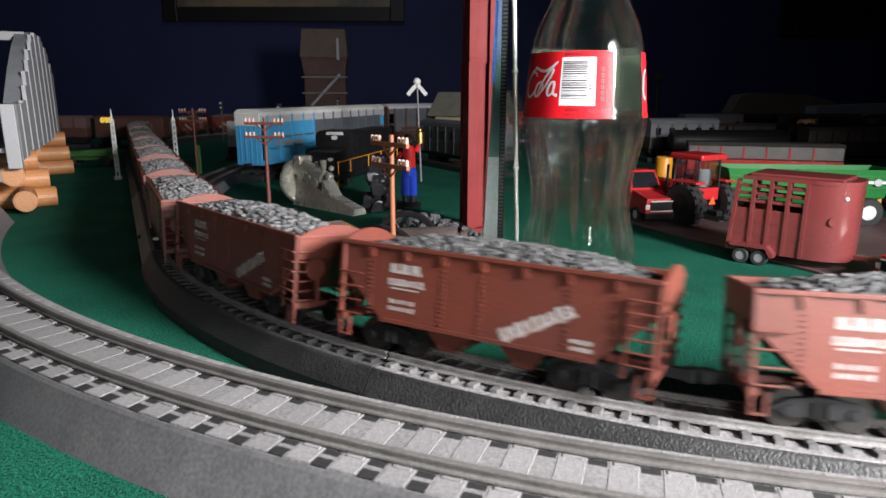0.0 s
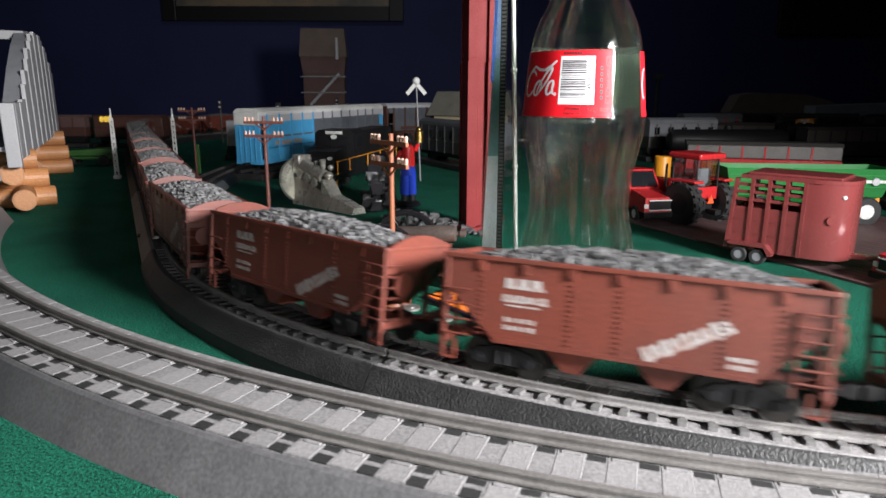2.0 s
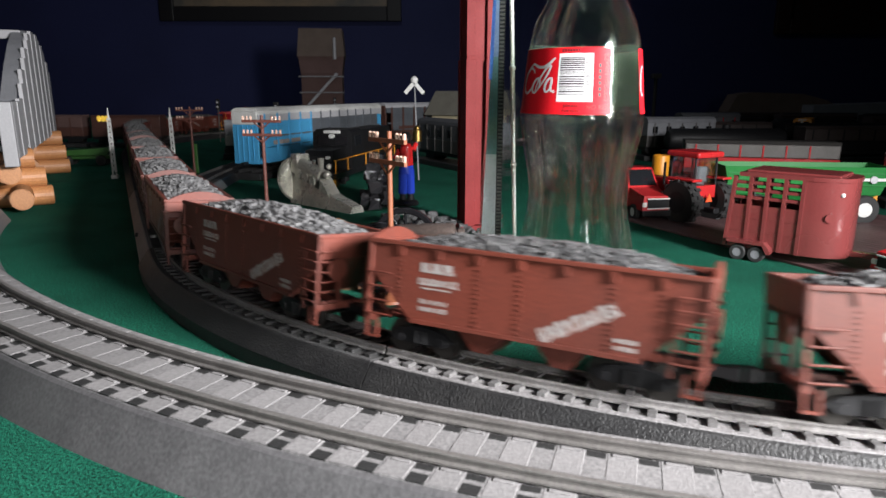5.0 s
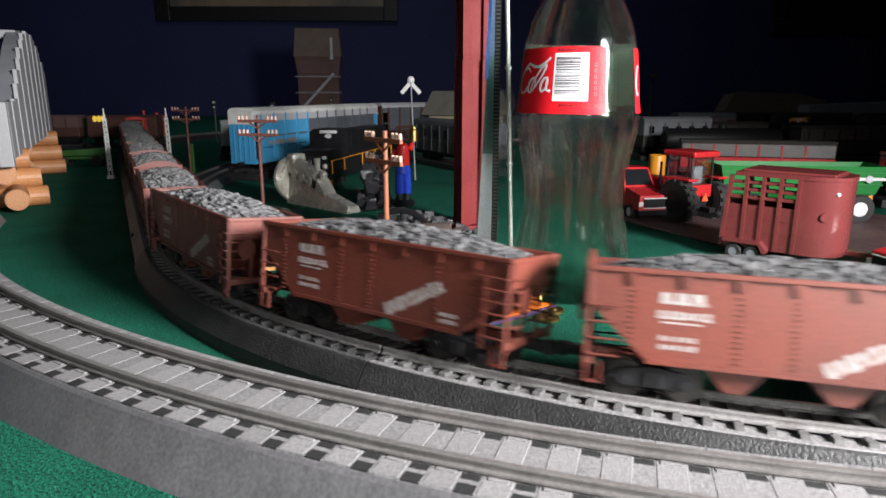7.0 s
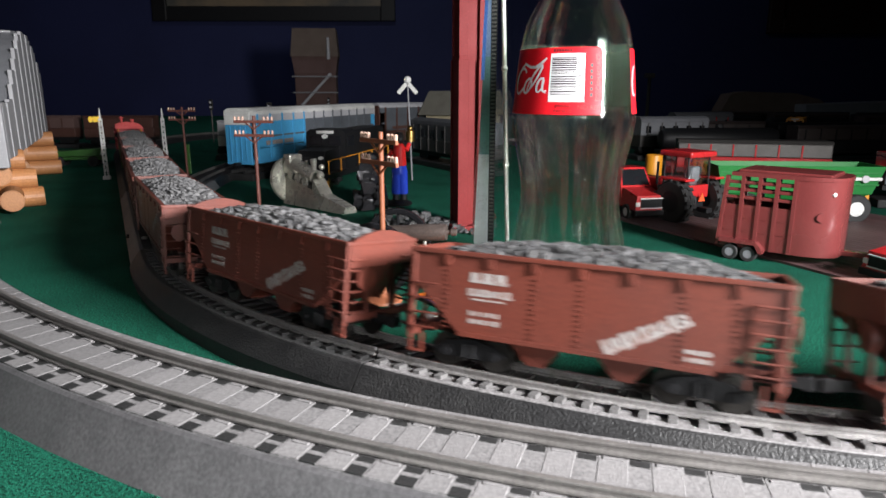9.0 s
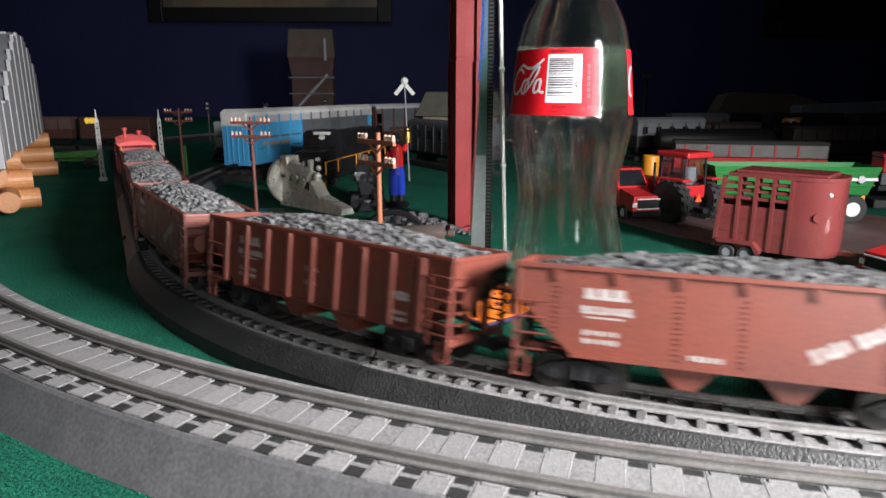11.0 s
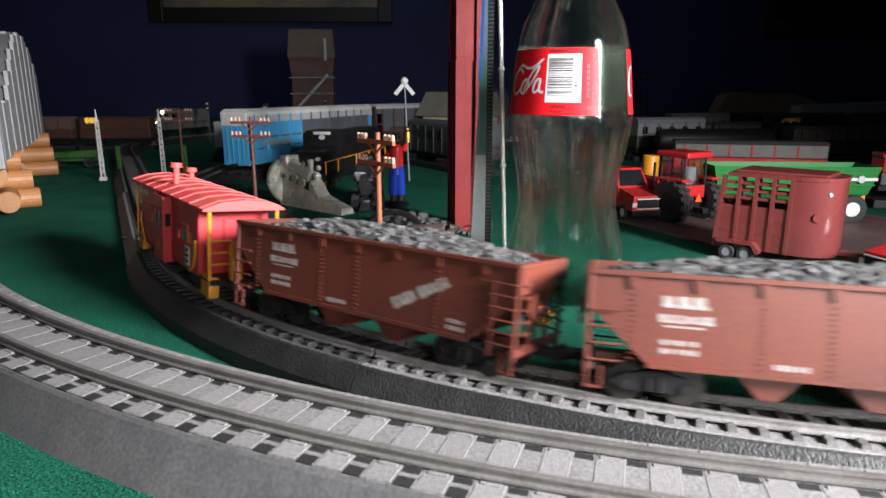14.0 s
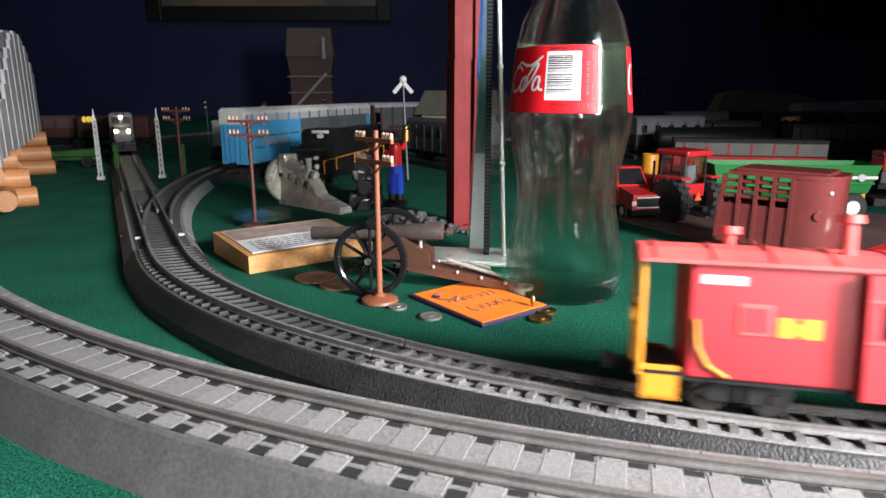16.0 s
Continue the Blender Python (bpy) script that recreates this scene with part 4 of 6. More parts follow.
# rail joiners
for w in (-0.0093, 0.0093):
    p = on_near(math.radians(272.3), w, 0.0) * 1000
    part("rail_joiner", sweep(on_near, math.radians(271.2), math.radians(273.2), 3, [(w - 0.003, 0.0151), (w + 0.003, 0.0151), (w + 0.002, 0.0170), (w - 0.002, 0.0170)]), material("brassy_joiner", (0.42, 0.36, 0.22), 0.4, metal=0.6), near)


# ---------------- poles, masts and signs ----------------
def pole(x, y, turn, h, mat, arm, label, base=True):
    th = thing("telephone_pole", label, "telephone pole", at(x, y, 0, turn), group="telephone poles")
    part("pole", Build().rod((0, 0, 0), (0, 0, h), 1.5, 1.15, 12), mat, th, smooth=True)
    if base:
        b = Build()
        b.lathe([(7.5, 0), (9.0, 0.6), (8.6, 1.8), (6.2, 2.7), (3, 3.2), (1.8, 4.4)], 22)
        part("base", b, mat, th, smooth=True)
    for z in (h - 4.2, h - 14):
        a = part("crossarm", Build().box(0, -1.3, z - 1, 2 * arm, 1.7, 2.0, 0.2), mat, th)
        for s in (-1, 1):
            part("brace", Build().rod((s * arm * 0.42, -1.2, z - 0.6), (0, -1.2, z - 5.6), 0.55), mat, th)
            for i in range(3):
                q = s * arm * (0.94 - 0.2 * i)
                part("insulator", Build().rod((q, -1.3, z + 0.9), (q, -1.3, z + 2.4), 0.8, 0.9, 8).ball((q, -1.3, z + 2.9), 0.9, 5), INSUL, a)
    return th


INSUL = material("pale_insulator", (0.5, 0.33, 0.26), 0.25)
pole(-0.0297, 0.2983, -50, 80.8, BROWN_POLE, 14.5, "orange-brown plastic telephone pole on a round base")
pole(-0.1393, 0.4789, -8, 81.5, DARK_POLE, 15.0, "thin brown plastic telephone pole with two crossarms")
pole(-0.2995, 0.7515, 0, 81.5, DARK_POLE, 15.5, "dark brown telephone pole beside the back track")


def mast(x, y, turn, lamp, label):
    th = thing("signal_mast", label, "signal", at(x, y, 0, turn) @ Matrix.Diagonal((0.62, 0.62, 1, 1)), group="signal masts")
    part("base", Build().box(0, 0, 0, 12, 10, 4, 0.6), WHITE_PL, th)
    for sx in (-1, 1):
        for sy in (-1, 1):
            part("upright", Build().rod((sx * 3, sy * 3, 3), (sx * 2.2, sy * 2.2, 66), 0.7, 0.6, 6), WHITE_PL, th)
    for i in range(9):
        z = 8 + i * 6.4
        b = Build()
        for s in (-1, 1):
            b.rod((-2.9, s * 2.8, z), (2.9, s * 2.8, z + 6.4), 0.4, None, 6).rod((2.9, s * 2.8, z), (-2.9, s * 2.8, z + 6.4), 0.4, None, 6)
        part("lattice", b, WHITE_PL, th)
    part("cap", Build().box(0, 0, 66, 6, 6, 3, 0.5).rod((0, 0, 69), (0, 0, 80), 2.0, 0.8, 10), WHITE_PL, th)
    if lamp:
        arm = part("lamp_arm", Build().box(-9, 0, 66.5, 20, 2, 2), BLACK, th)
        for q in (-16, -9, -3):
            part("amber_lamp", Build().rod((q, -2.5, 68), (q, 2.0, 68), 3.4, 3.4, 12), AMBER, arm)
    return th


mast(-0.391, 0.7465, 10, True, "white lattice crossing mast with amber lamps")
mast(-0.327, 0.7616, 10, False, "white lattice crossing mast without lamps")
for x, y in ((-0.392, 0.79), (-0.316, 0.80)):
    solo("warning_post", Build().box(0, 0, 0, 5, 2.4, 36, 0.5).box(0, -1.4, 22, 4.4, 0.6, 11), DULL_GREEN, "small olive warning post beside the rails", "post", at(x, y))
x_sign = thing("crossing_sign", "small white crossbuck sign on a thin grey post", "sign", at(-0.0386, 0.7416))
part("post", Build().rod((0, 0, 0), (-4, 0, 109), 1.0, 0.8, 8), GREY_PL, x_sign)
for s in (-1, 1):
    part("blade", Build().box(0, 0, -1.6, 15, 1.2, 4.2, 0, Matrix.Translation((-4 + s * 5, -1.2, 102)) @ Matrix.Rotation(s * 0.85, 4, "Y")), WHITE_PL, x_sign)
part("cap", Build().ball((-4, 0, 111), 4.2, 6), WHITE_PL, x_sign)


# ---------------- red tower and acrylic ornament ----------------
def red_tower():
    th = thing("girder_tower", "tall dark red plastic girder tower", "model tower", at(0.0165, 0.472, 0, 18))
    for x in (-7.4, 7.4):
        part("column", Build().box(x, 0, 0, 5.2, 15, 122, 0.4).box(x, 0, 122, 4.2, 12.5, 110, 0.4).box(x, 0, 119.5, 6, 16, 3, 0.4), RED_GIRDER, th)
        for d in (-1, 1):
            part("flange", Build().box(x, d * 8.2, 0, 7.4, 1.4, 120, 0.2).box(x, d * 7.2, 122, 6.2, 1.2, 110, 0.2), RED_GIRDER, th)
    part("web", Build().box(0, -3.5, 0, 10, 2, 230), RED_GIRDER, th)
    part("foot", Build().box(0, 0, 0, 30, 24, 4, 0.5), RED_GIRDER, th)


red_tower()
orn = thing("acrylic_ornament", "tall tapered clear acrylic ornament with black toothed strip and chrome rod", "ornament", at(0.0285, 0.385, 0, -8))
part("prism", Build().add([(-13, -5, 3), (11, -5, 3), (11, 5, 3), (-13, 5, 3), (-4, -3, 210), (8, -3, 210), (8, 3, 210), (-4, 3, 210)],
                          [(3, 2, 1, 0), (4, 5, 6, 7), (0, 1, 5, 4), (1, 2, 6, 5), (2, 3, 7, 6), (3, 0, 4, 7)]), ACRYL, orn)
part("base", Build().box(-6, -6, 0, 60, 34, 3, 0.8), FROSTED, orn, "frosted clear base")
part("black_strip", Build().box(-1, -6.2, 3, 3.4, 1.6, 205), BLACK, orn)
b = Build()
for i in range(95):
    b.box(-1, -7.3, 5 + i * 2.1, 2.6, 0.8, 1.0)
tagged(part("tooth", b, GUNMETAL, orn), kind="stuff")
part("rod", Build().rod((9.5, -8, 2), (1.5, -8, 208), 1.25, 1.25, 12), CHROME, orn, smooth=True)
for t in (0.27, 0.53, 0.8):
    part("rod_knuckle", Build().ball((9.5 - 8 * t, -8, 2 + 206 * t), 1.9, 7), CHROME, orn, smooth=True)
for z0, z1, pm in ((4, 62, PAPER), (62, 118, material("teal_print", (0.13, 0.24, 0.23), 0.3)), (118, 206, material("sky_print", (0.16, 0.22, 0.34), 0.3))):
    e0, e1 = -12.4 + 8.6 * z0 / 207, -12.4 + 8.6 * z1 / 207
    i0, i1 = -3.4 + 2.0 * z0 / 207, -3.4 + 2.0 * z1 / 207
    part("printed_panel", Build().add([(e0, 5.4, z0), (i0, 5.4, z0), (i1, 5.2 - 1.6 * z1 / 207, z1), (e1, 5.2 - 1.6 * z1 / 207, z1), (e0, 6.2, z0), (i0, 6.2, z0), (i1, 6.0, z1), (e1, 6.0, z1)],
                                      [(0, 1, 2, 3), (7, 6, 5, 4), (0, 4, 5, 1), (1, 5, 6, 2), (2, 6, 7, 3), (3, 7, 4, 0)]), pm, orn)
part("blue_edge", Build().add([(-8.2, -4.4, 105), (-6.3, -4.4, 105), (-2.6, -3.4, 208), (-4, -3.4, 208), (-8.2, -4.1, 105), (-6.3, -4.1, 105), (-2.6, -3.1, 208), (-4, -3.1, 208)],
                              [(0, 1, 2, 3), (7, 6, 5, 4), (0, 4, 5, 1), (1, 5, 6, 2), (2, 6, 7, 3), (3, 7, 4, 0)]), material("blue_print", (0.05, 0.16, 0.5), 0.3), orn)


# ---------------- cannon, plaque, coins, badge ----------------
def cannon():
    th = thing("toy_cannon", "bronze toy field cannon with black spoked wheels", "toy cannon", at(-0.0265, 0.3265, 0, -12))
    for s in (-1, 1):
        w = new("wheel")
        w.parent = th
        w.matrix_basis = pose(-0.004, s * 0.0205, 0.0185, 90, 0, 0)
        n = 40
        rim = Build()
        rim.lathe([(15.4, -1.2), (16.0, -1.8), (18.2, -1.8), (18.5, -1.3), (18.5, 1.3), (18.2, 1.8), (16.0, 1.8), (15.4, 1.2), (15.4, -1.2)], n, close=False)
        part("rim", rim, GLOSS_BLACK, w, smooth=True)
        part("hub", Build().rod((0, 0, -3.2), (0, 0, 3.2), 3.2, 2.8, 16), GLOSS_BLACK, w, smooth=True)
        part("hub_cap", Build().rod((0, 0, -4.6), (0, 0, 4.6), 1.7, 1.6, 12), SILVER, w, smooth=True)
        for i in range(12):
            a = 6.28319 * i / 12
            part("spoke", Build().rod((2 * math.cos(a), 2 * math.sin(a), 0), (16.4 * math.cos(a), 16.4 * math.sin(a), 0), 1.0, 0.75, 8), GLOSS_BLACK, w)
    part("axle", Build().rod((-4, -21, 18.5), (-4, 21, 18.5), 1.4), GUNMETAL, th)
    m = Matrix.Translation((0, 0, 28)) @ Matrix.Rotation(radians(90 - 3), 4, "Y") @ Matrix.Rotation(math.pi, 4, "Z")
    b = Build()
    b.lathe([(0.5, 33), (1.8, 32.5), (2.0, 30), (1.2, 29.4), (1.4, 28), (3.9, 27.5), (4.4, 25), (4.3, 10), (4.0, 9), (3.7, -8), (3.2, -30), (3.3, -38), (3.6, -39), (3.6, -42), (2.2, -42), (1.9, -30)], 26, m=m)
    part("barrel", b, material("browned_barrel", (0.11, 0.085, 0.075), 0.4, metal=0.5, spot_scale=90), th, smooth=True)
    for s in (-1, 1):
        part("cheek", Build().prism([(-8, 16), (14, 11), (22, 12), (22, 19), (8, 27), (-4, 27)], s * 5.4 - 1.1, s * 5.4 + 1.1), BRONZE, th)
        part("trail_beam", Build().add([(10, s * 5 - 1.4, 10), (10, s * 5 + 1.4, 10), (66, s * 2 + 1.4, 1), (66, s * 2 - 1.4, 1), (10, s * 5 - 1.4, 15), (10, s * 5 + 1.4, 15), (66, s * 2 + 1.4, 5), (66, s * 2 - 1.4, 5)],
                                       [(0, 1, 2, 3), (7, 6, 5, 4), (0, 4, 5, 1), (1, 5, 6, 2), (2, 6, 7, 3), (3, 7, 4, 0)]), BRONZE, th)
        for q in (24, 36, 48, 60):
            part("bolt", Build().ball((q, s * 6.4 - s * (q - 20) * 0.055, 13.4 - (q - 20) * 0.19), 1.0, 5), SILVER, th)
    part("trail_top", Build().rod((30, 0, 15), (58, 0, 8), 1.1).rod((40, 2.5, 14), (52, -1, 12), 0.7), SILVER, th)
    part("hook", Build().lathe([(3.4, -0.8), (4.6, -0.8), (4.6, 0.8), (3.4, 0.8), (3.4, -0.8)], 18, close=False, m=Matrix.Translation((69, 0, 3))), SILVER, th)
    part("elevating_screw", Build().rod((16, 0, 17), (16, 0, 26), 1.0), SILVER, th)


cannon()
plq = thing("wooden_plaque", "varnished wooden wedge with a printed picture card on top", "plaque", at(-0.106, 0.347, 0, 36))
part("block", Build().add([(0, 0, 0), (78, 0, 0), (78, 62, 0), (0, 62, 0), (0, 0, 10), (78, 0, 10), (78, 62, 13), (0, 62, 13)],
                          [(3, 2, 1, 0), (4, 5, 6, 7), (0, 1, 5, 4), (1, 2, 6, 5), (2, 3, 7, 6), (3, 0, 4, 7)]), WOOD, plq)
card = part("card", Build().box(39, 31, 0, 70, 54, 0.5, 0, Matrix.Translation((0, 0, 10.15)) @ Matrix.Rotation(math.atan(3 / 62), 4, "X")), PAPER, plq, "printed card")
part("picture", Build().box(39, 44, 0.5, 68, 24, 0.2, 0, Matrix.Translation((0, 0, 10.2)) @ Matrix.Rotation(math.atan(3 / 62), 4, "X")), PAPER_TAN, card)
b = Build()
rng = random.Random(8)
for r in range(5):
    x = 9
    while x < 68:
        w = rng.uniform(2, 6)
        b.box(x + w / 2, 9 + r * 4.2, 0.5, w, 1.3, 0.15, 0, Matrix.Translation((0, 0, 10.2)) @ Matrix.Rotation(math.atan(3 / 62), 4, "X"))
        x += w + 1.4
tagged(part("print_line", b, INK, card), kind="stuff")
for x, y, r, z, mat, lab in ((-0.068, 0.338, 11, 0, COPPER, "worn copper coin lying on the felt"), (-0.0535, 0.324, 9.6, 0, COPPER, "brown copper coin lying on the felt"), (-0.005, 0.2755, 5.0, 0, NICKEL, "small bright silver coin on the felt"),
                             (-0.0205, 0.2885, 4.4, 0, NICKEL, "small dull silver coin by the badge"), (0.0435, 0.272, 5.2, 0, BRASS, "brassy coin partly under the badge"), (0.0475, 0.283, 5.0, 0, BRASS, "brassy coin beside the bottle")):
    b = Build().lathe([(r - 0.5, 0.0), (r, 0.2), (r, 1.2), (r - 0.5, 1.4), (r - 1.0, 1.25), (r - 1.2, 1.2)], 36)
    b.lathe([(r * 0.45, 1.1), (r * 0.4, 1.45), (r * 0.2, 1.5)], 18)
    solo("coin", b, mat, lab, "coin", at(x, y, z), group="coins", smooth=True)
disc = thing("acrylic_disc", "stack of clear round acrylic discs on the felt", "disc", at(-0.1378, 0.494))
for z in (0, 4.6):
    part("disc", Build().lathe([(21.8, z), (22.6, z + 0.8), (22.6, z + 3.2), (21.8, z + 4.0)], 48), ACRYL, disc, smooth=True)


def badge():
    L, T, R, B_ = Vector((-15, 306)), Vector((15, 326)), Vector((50, 289)), Vector((19, 262))
    c = (L + T + R + B_) / 4
    th = thing("enamel_badge", "square orange enamel badge with dark blue lettering", "badge", at(c.x * 0.001, c.y * 0.001, 0, 0))
    ex, ey = ((R - B_) + (T - L)).normalized(), ((L - B_) + (T - R)).normalized()
    ang = math.degrees(math.atan2(ex.y, ex.x))
    m = Matrix.Translation((0, 0, 0)) @ Matrix.Rotation(radians(ang), 4, "Z")
    w, h = 40.0, 52.0
    part("backing", Build().box(0, 0, 0, w + 1.6, h + 1.6, 1.8, 0.4, m), NAVY_INK, th, "dark backing edge")
    face = part("face", Build().box(0, 0, 1.8, w - 0.8, h - 0.8, 0.4, 0.15, m), ORANGE, th, "glossy orange enamel face")
    rot = Matrix.Rotation(radians(ang), 4, "Z")
    b = Build()
    rng = random.Random(2)
    for row, (y, x0, n, wd) in enumerate(((4, -12, 7, 3.9), (-9, -11, 6, 4.1))):
        for i in range(n):
            x = x0 + i * wd
            a0 = rng.uniform(0, 6)
            pts = [(x + 1.5 * math.cos(a0 + q * 0.9), y + (2.6 if i else 4.2) * math.sin(a0 + q * 0.9)) for q in range(5)]
            for p, q in zip(pts, pts[1:]):
                pv, qv = rot @ Vector((p[0], p[1], 2.2)), rot @ Vector((q[0], q[1], 2.2))
                b.rod(pv, qv, 0.28, 0.28, 6)
    tagged(part("emblem_stroke", b, NAVY_INK, face), kind="stuff")
    b = Build()
    for i in range(18):
        a = math.radians(60 + i * 15)
        p, q = rot @ Vector((-10 + 5.5 * math.cos(a), 13 + 5.5 * math.sin(a), 2.2)), rot @ Vector((-10 + 5.5 * math.cos(a + 0.27), 13 + 5.5 * math.sin(a + 0.27), 2.2))
        b.rod(p, q, 0.35, 0.35, 6)
    p = rot @ Vector((-14, 15, 1.8))
    b.box(p.x, p.y, p.z, 4, 3.4, 0.6, 0.2)
    part("emblem", b, NAVY_INK, face)


badge()
solo("push_pin", Build().rod((0, 0, 0), (0, 0, 3), 0.45).lathe([(0.5, 3), (1.2, 4), (1.0, 6.4), (0.4, 7.4)], 12), BRASS, "small pale brass pin standing on the felt", "pin", at(0.0415, 0.2845), smooth=True)


# ---------------- farm toys ----------------
def tyre(parent, x, y, z, r, w, rim_r, name="wheel", lugs=0):
    wh = new(name)
    wh.parent = parent
    wh.matrix_basis = pose(x * 0.001, y * 0.001, z * 0.001, 90, 0, 0)
    t = Build()
    t.lathe([(rim_r, -w / 2), (r * 0.92, -w / 2), (r, -w / 2 + r * 0.1), (r, w / 2 - r * 0.1), (r * 0.92, w / 2), (rim_r, w / 2), (rim_r, -w / 2)], 28, close=False)
    for i in range(lugs):
        a = 6.28319 * i / lugs
        for s in (-1, 1):
            t.box(0, 0, -0.4, r * 0.16, w * 0.55, 1.2, 0, Matrix.Rotation(a + s * 0.08, 4, "Z") @ Matrix.Translation((r, 0, s * w * 0.22)) @ Matrix.Rotation(math.pi / 2, 4, "Y") @ Matrix.Rotation(math.pi / 2, 4, "Z"))
    part("tyre", t, RUBBER, wh, smooth=True)
    return wh


def rim(wh, r, w, mat):
    part("rim", Build().lathe([(r, -w / 2 + 0.2), (r * 0.8, -w * 0.2), (r * 0.35, -w * 0.3), (r * 0.3, w * 0.3), (r * 0.8, w * 0.2), (r, w / 2 - 0.2)], 20), mat, wh, smooth=True)


def horse_trailer():
    th = thing("livestock_trailer", "maroon die-cast livestock trailer with slatted sides", "toy trailer", at(0.2075, 0.383, 0, -42))
    # local: x along the trailer, nose towards +x; foot of the body at z 6
    Lr, W, Z0, Z1 = -33.0, 20.0, 7.0, 50.0
    nose = [(6 + 22 * math.sin(math.pi * i / 24), -W * math.copysign(abs(math.cos(math.pi * i / 24)) ** 0.62, math.cos(math.pi * i / 24))) for i in range(1, 24)]
    b = Build().prism([(5, -W)] + nose + [(5, W)], Z0, Z1, "z")
    part("nose", b, MAROON, th, smooth=True)
    part("floor", Build().box(-14, 0, Z0, 40, 2 * W, 3), MAROON, th)
    rp = [(Lr + 2, -W - 0.4)] + [(x + (0.5 if x > 20 else 0), y * 1.02) for x, y in nose] + [(Lr + 2, W + 0.4)]
    part("roof", Build().prism(rp, Z1, Z1 + 2.2, "z").box(-4, 0, Z1 + 1.8, 50, 30, 1.8, 0.8), MAROON, th)
    for s in (-1, 1):
        y = s * (W - 0.6)
        part("side_panel", Build().prism([(Lr - 4, 10), (5, 10), (5, 33), (Lr, 33)], y - 0.6, y + 0.6), MAROON, th)
        for x in (-33, -24, -14.5, -5, 4.5):
            lean = -3.0 if x < -30 else 0
            part("post", Build().add([(x - 1 + lean, y - 1.4, Z0), (x + 1 + lean, y - 1.4, Z0), (x + 1 + lean, y + 1.4, Z0), (x - 1 + lean, y + 1.4, Z0), (x - 1, y - 1.4, Z1), (x + 1, y - 1.4, Z1), (x + 1, y + 1.4, Z1), (x - 1, y + 1.4, Z1)],
                                     [(3, 2, 1, 0), (4, 5, 6, 7), (0, 1, 5, 4), (1, 2, 6, 5), (2, 3, 7, 6), (3, 0, 4, 7)]), MAROON, th)
        for z in (36.5, 41.0, 45.4):
            part("slat", Build().box(-14, y, z, 38, 1.6, 1.9, 0.3), MAROON, th)
        for z in (17, 25):
            part("panel_line", Build().box(-14, y + s * 0.5, z, 38, 0.7, 0.5), MAROON, th)
        part("mudguard", Build().prism([(-33, 12.5), (-12, 12.5), (-8, 8), (-8, 6), (-10, 6), (-12.5, 10.6), (-33, 10.6)], s * W, s * (W + 6)), MAROON, th)
        for x in (-26.5, -16):
            wh = tyre(th, x, s * (W + 2.6), 4.7, 4.7, 4.6, 2.6)
            rim(wh, 2.6, 4.6, GREY_PL)
        part("marker_lamp", Build().ball((23, s * 14.8, 43), 1.3, 6), WHITE_PL, th)
    part("tail_gate", Build().box(Lr - 2, 0, Z0, 1.4, 2 * W - 3, 26), MAROON, th)
    part("emblem", Build().rod((18.4, -17.0, 30), (19.1, -18.4, 30), 2.6, 2.6, 18), MAROON, th)
    part("hitch", Build().box(37, 0, 7, 20, 5, 3, 0.5).rod((45, 0, 0), (45, 0, 10), 1.2), MAROON, th)


horse_trailer()


def tractor():
    th = thing("toy_tractor", "red toy farm tractor with glazed cab and big black tyres", "toy tractor", at(0.184, 0.515, 0, 118))
    part("chassis", Build().box(8, 0, 11, 62, 9, 8, 1), BLACK, th)
    part("bonnet", Build().box(26, 0, 19, 34, 14, 12, 2), TOY_RED, th)
    part("grille", Build().box(43.4, 0, 19.5, 1, 11, 9, 0.3), BLACK, th)
    cab = part("cab_floor", Build().box(-8, 0, 19, 26, 22, 10, 1), TOY_RED, th)
    part("cab_roof", Build().box(-8, 0, 50, 32, 28, 4.6, 1.6), TOY_RED, th)
    for x in (-20, 4):
        for y in (-11, 11):
            part("cab_post", Build().rod((x, y, 28), (x * 0.96, y * 1.02, 51), 0.8), BLACK, cab)
    for y in (-11, 11):
        part("side_glass", Build().box(-8, y, 29, 22, 0.5, 21), ACRYL, cab)
    part("rear_glass", Build().box(-20.4, 0, 29, 0.5, 20, 21), ACRYL, cab)
    part("seat", Build().box(-10, 0, 29, 10, 10, 4, 1).box(-15, 0, 31, 3, 10, 12, 1), GREY_PL, cab)
    part("slow_sign", Build().prism([(-3.4, 17), (3.4, 17), (0, 23.4)], -25.2, -24.4, "x"), material("slow_sign_orange", (0.75, 0.1, 0.03), 0.4), th)
    for s in (-1, 1):
        part("fender", Build().box(-14, s * 16, 33, 26, 10, 2, 0.8), TOY_RED, th)
        wh = tyre(th, -14, s * 17.5, 16.5, 16.5, 10, 8.5, "rear_wheel", 16)
        rim(wh, 8.5, 10, BLACK)
        wh = tyre(th, 32, s * 13, 10.5, 10.5, 6, 5.5, "front_wheel", 14)
        rim(wh, 5.5, 6, BLACK)
        part("exhaust", Build().rod((14, s * 8, 26), (14, s * 8, 44), 1.0), BLACK, th)
    part("hitch", Build().box(-28, 0, 9, 10, 6, 4, 0.6), BLACK, th)


tractor()


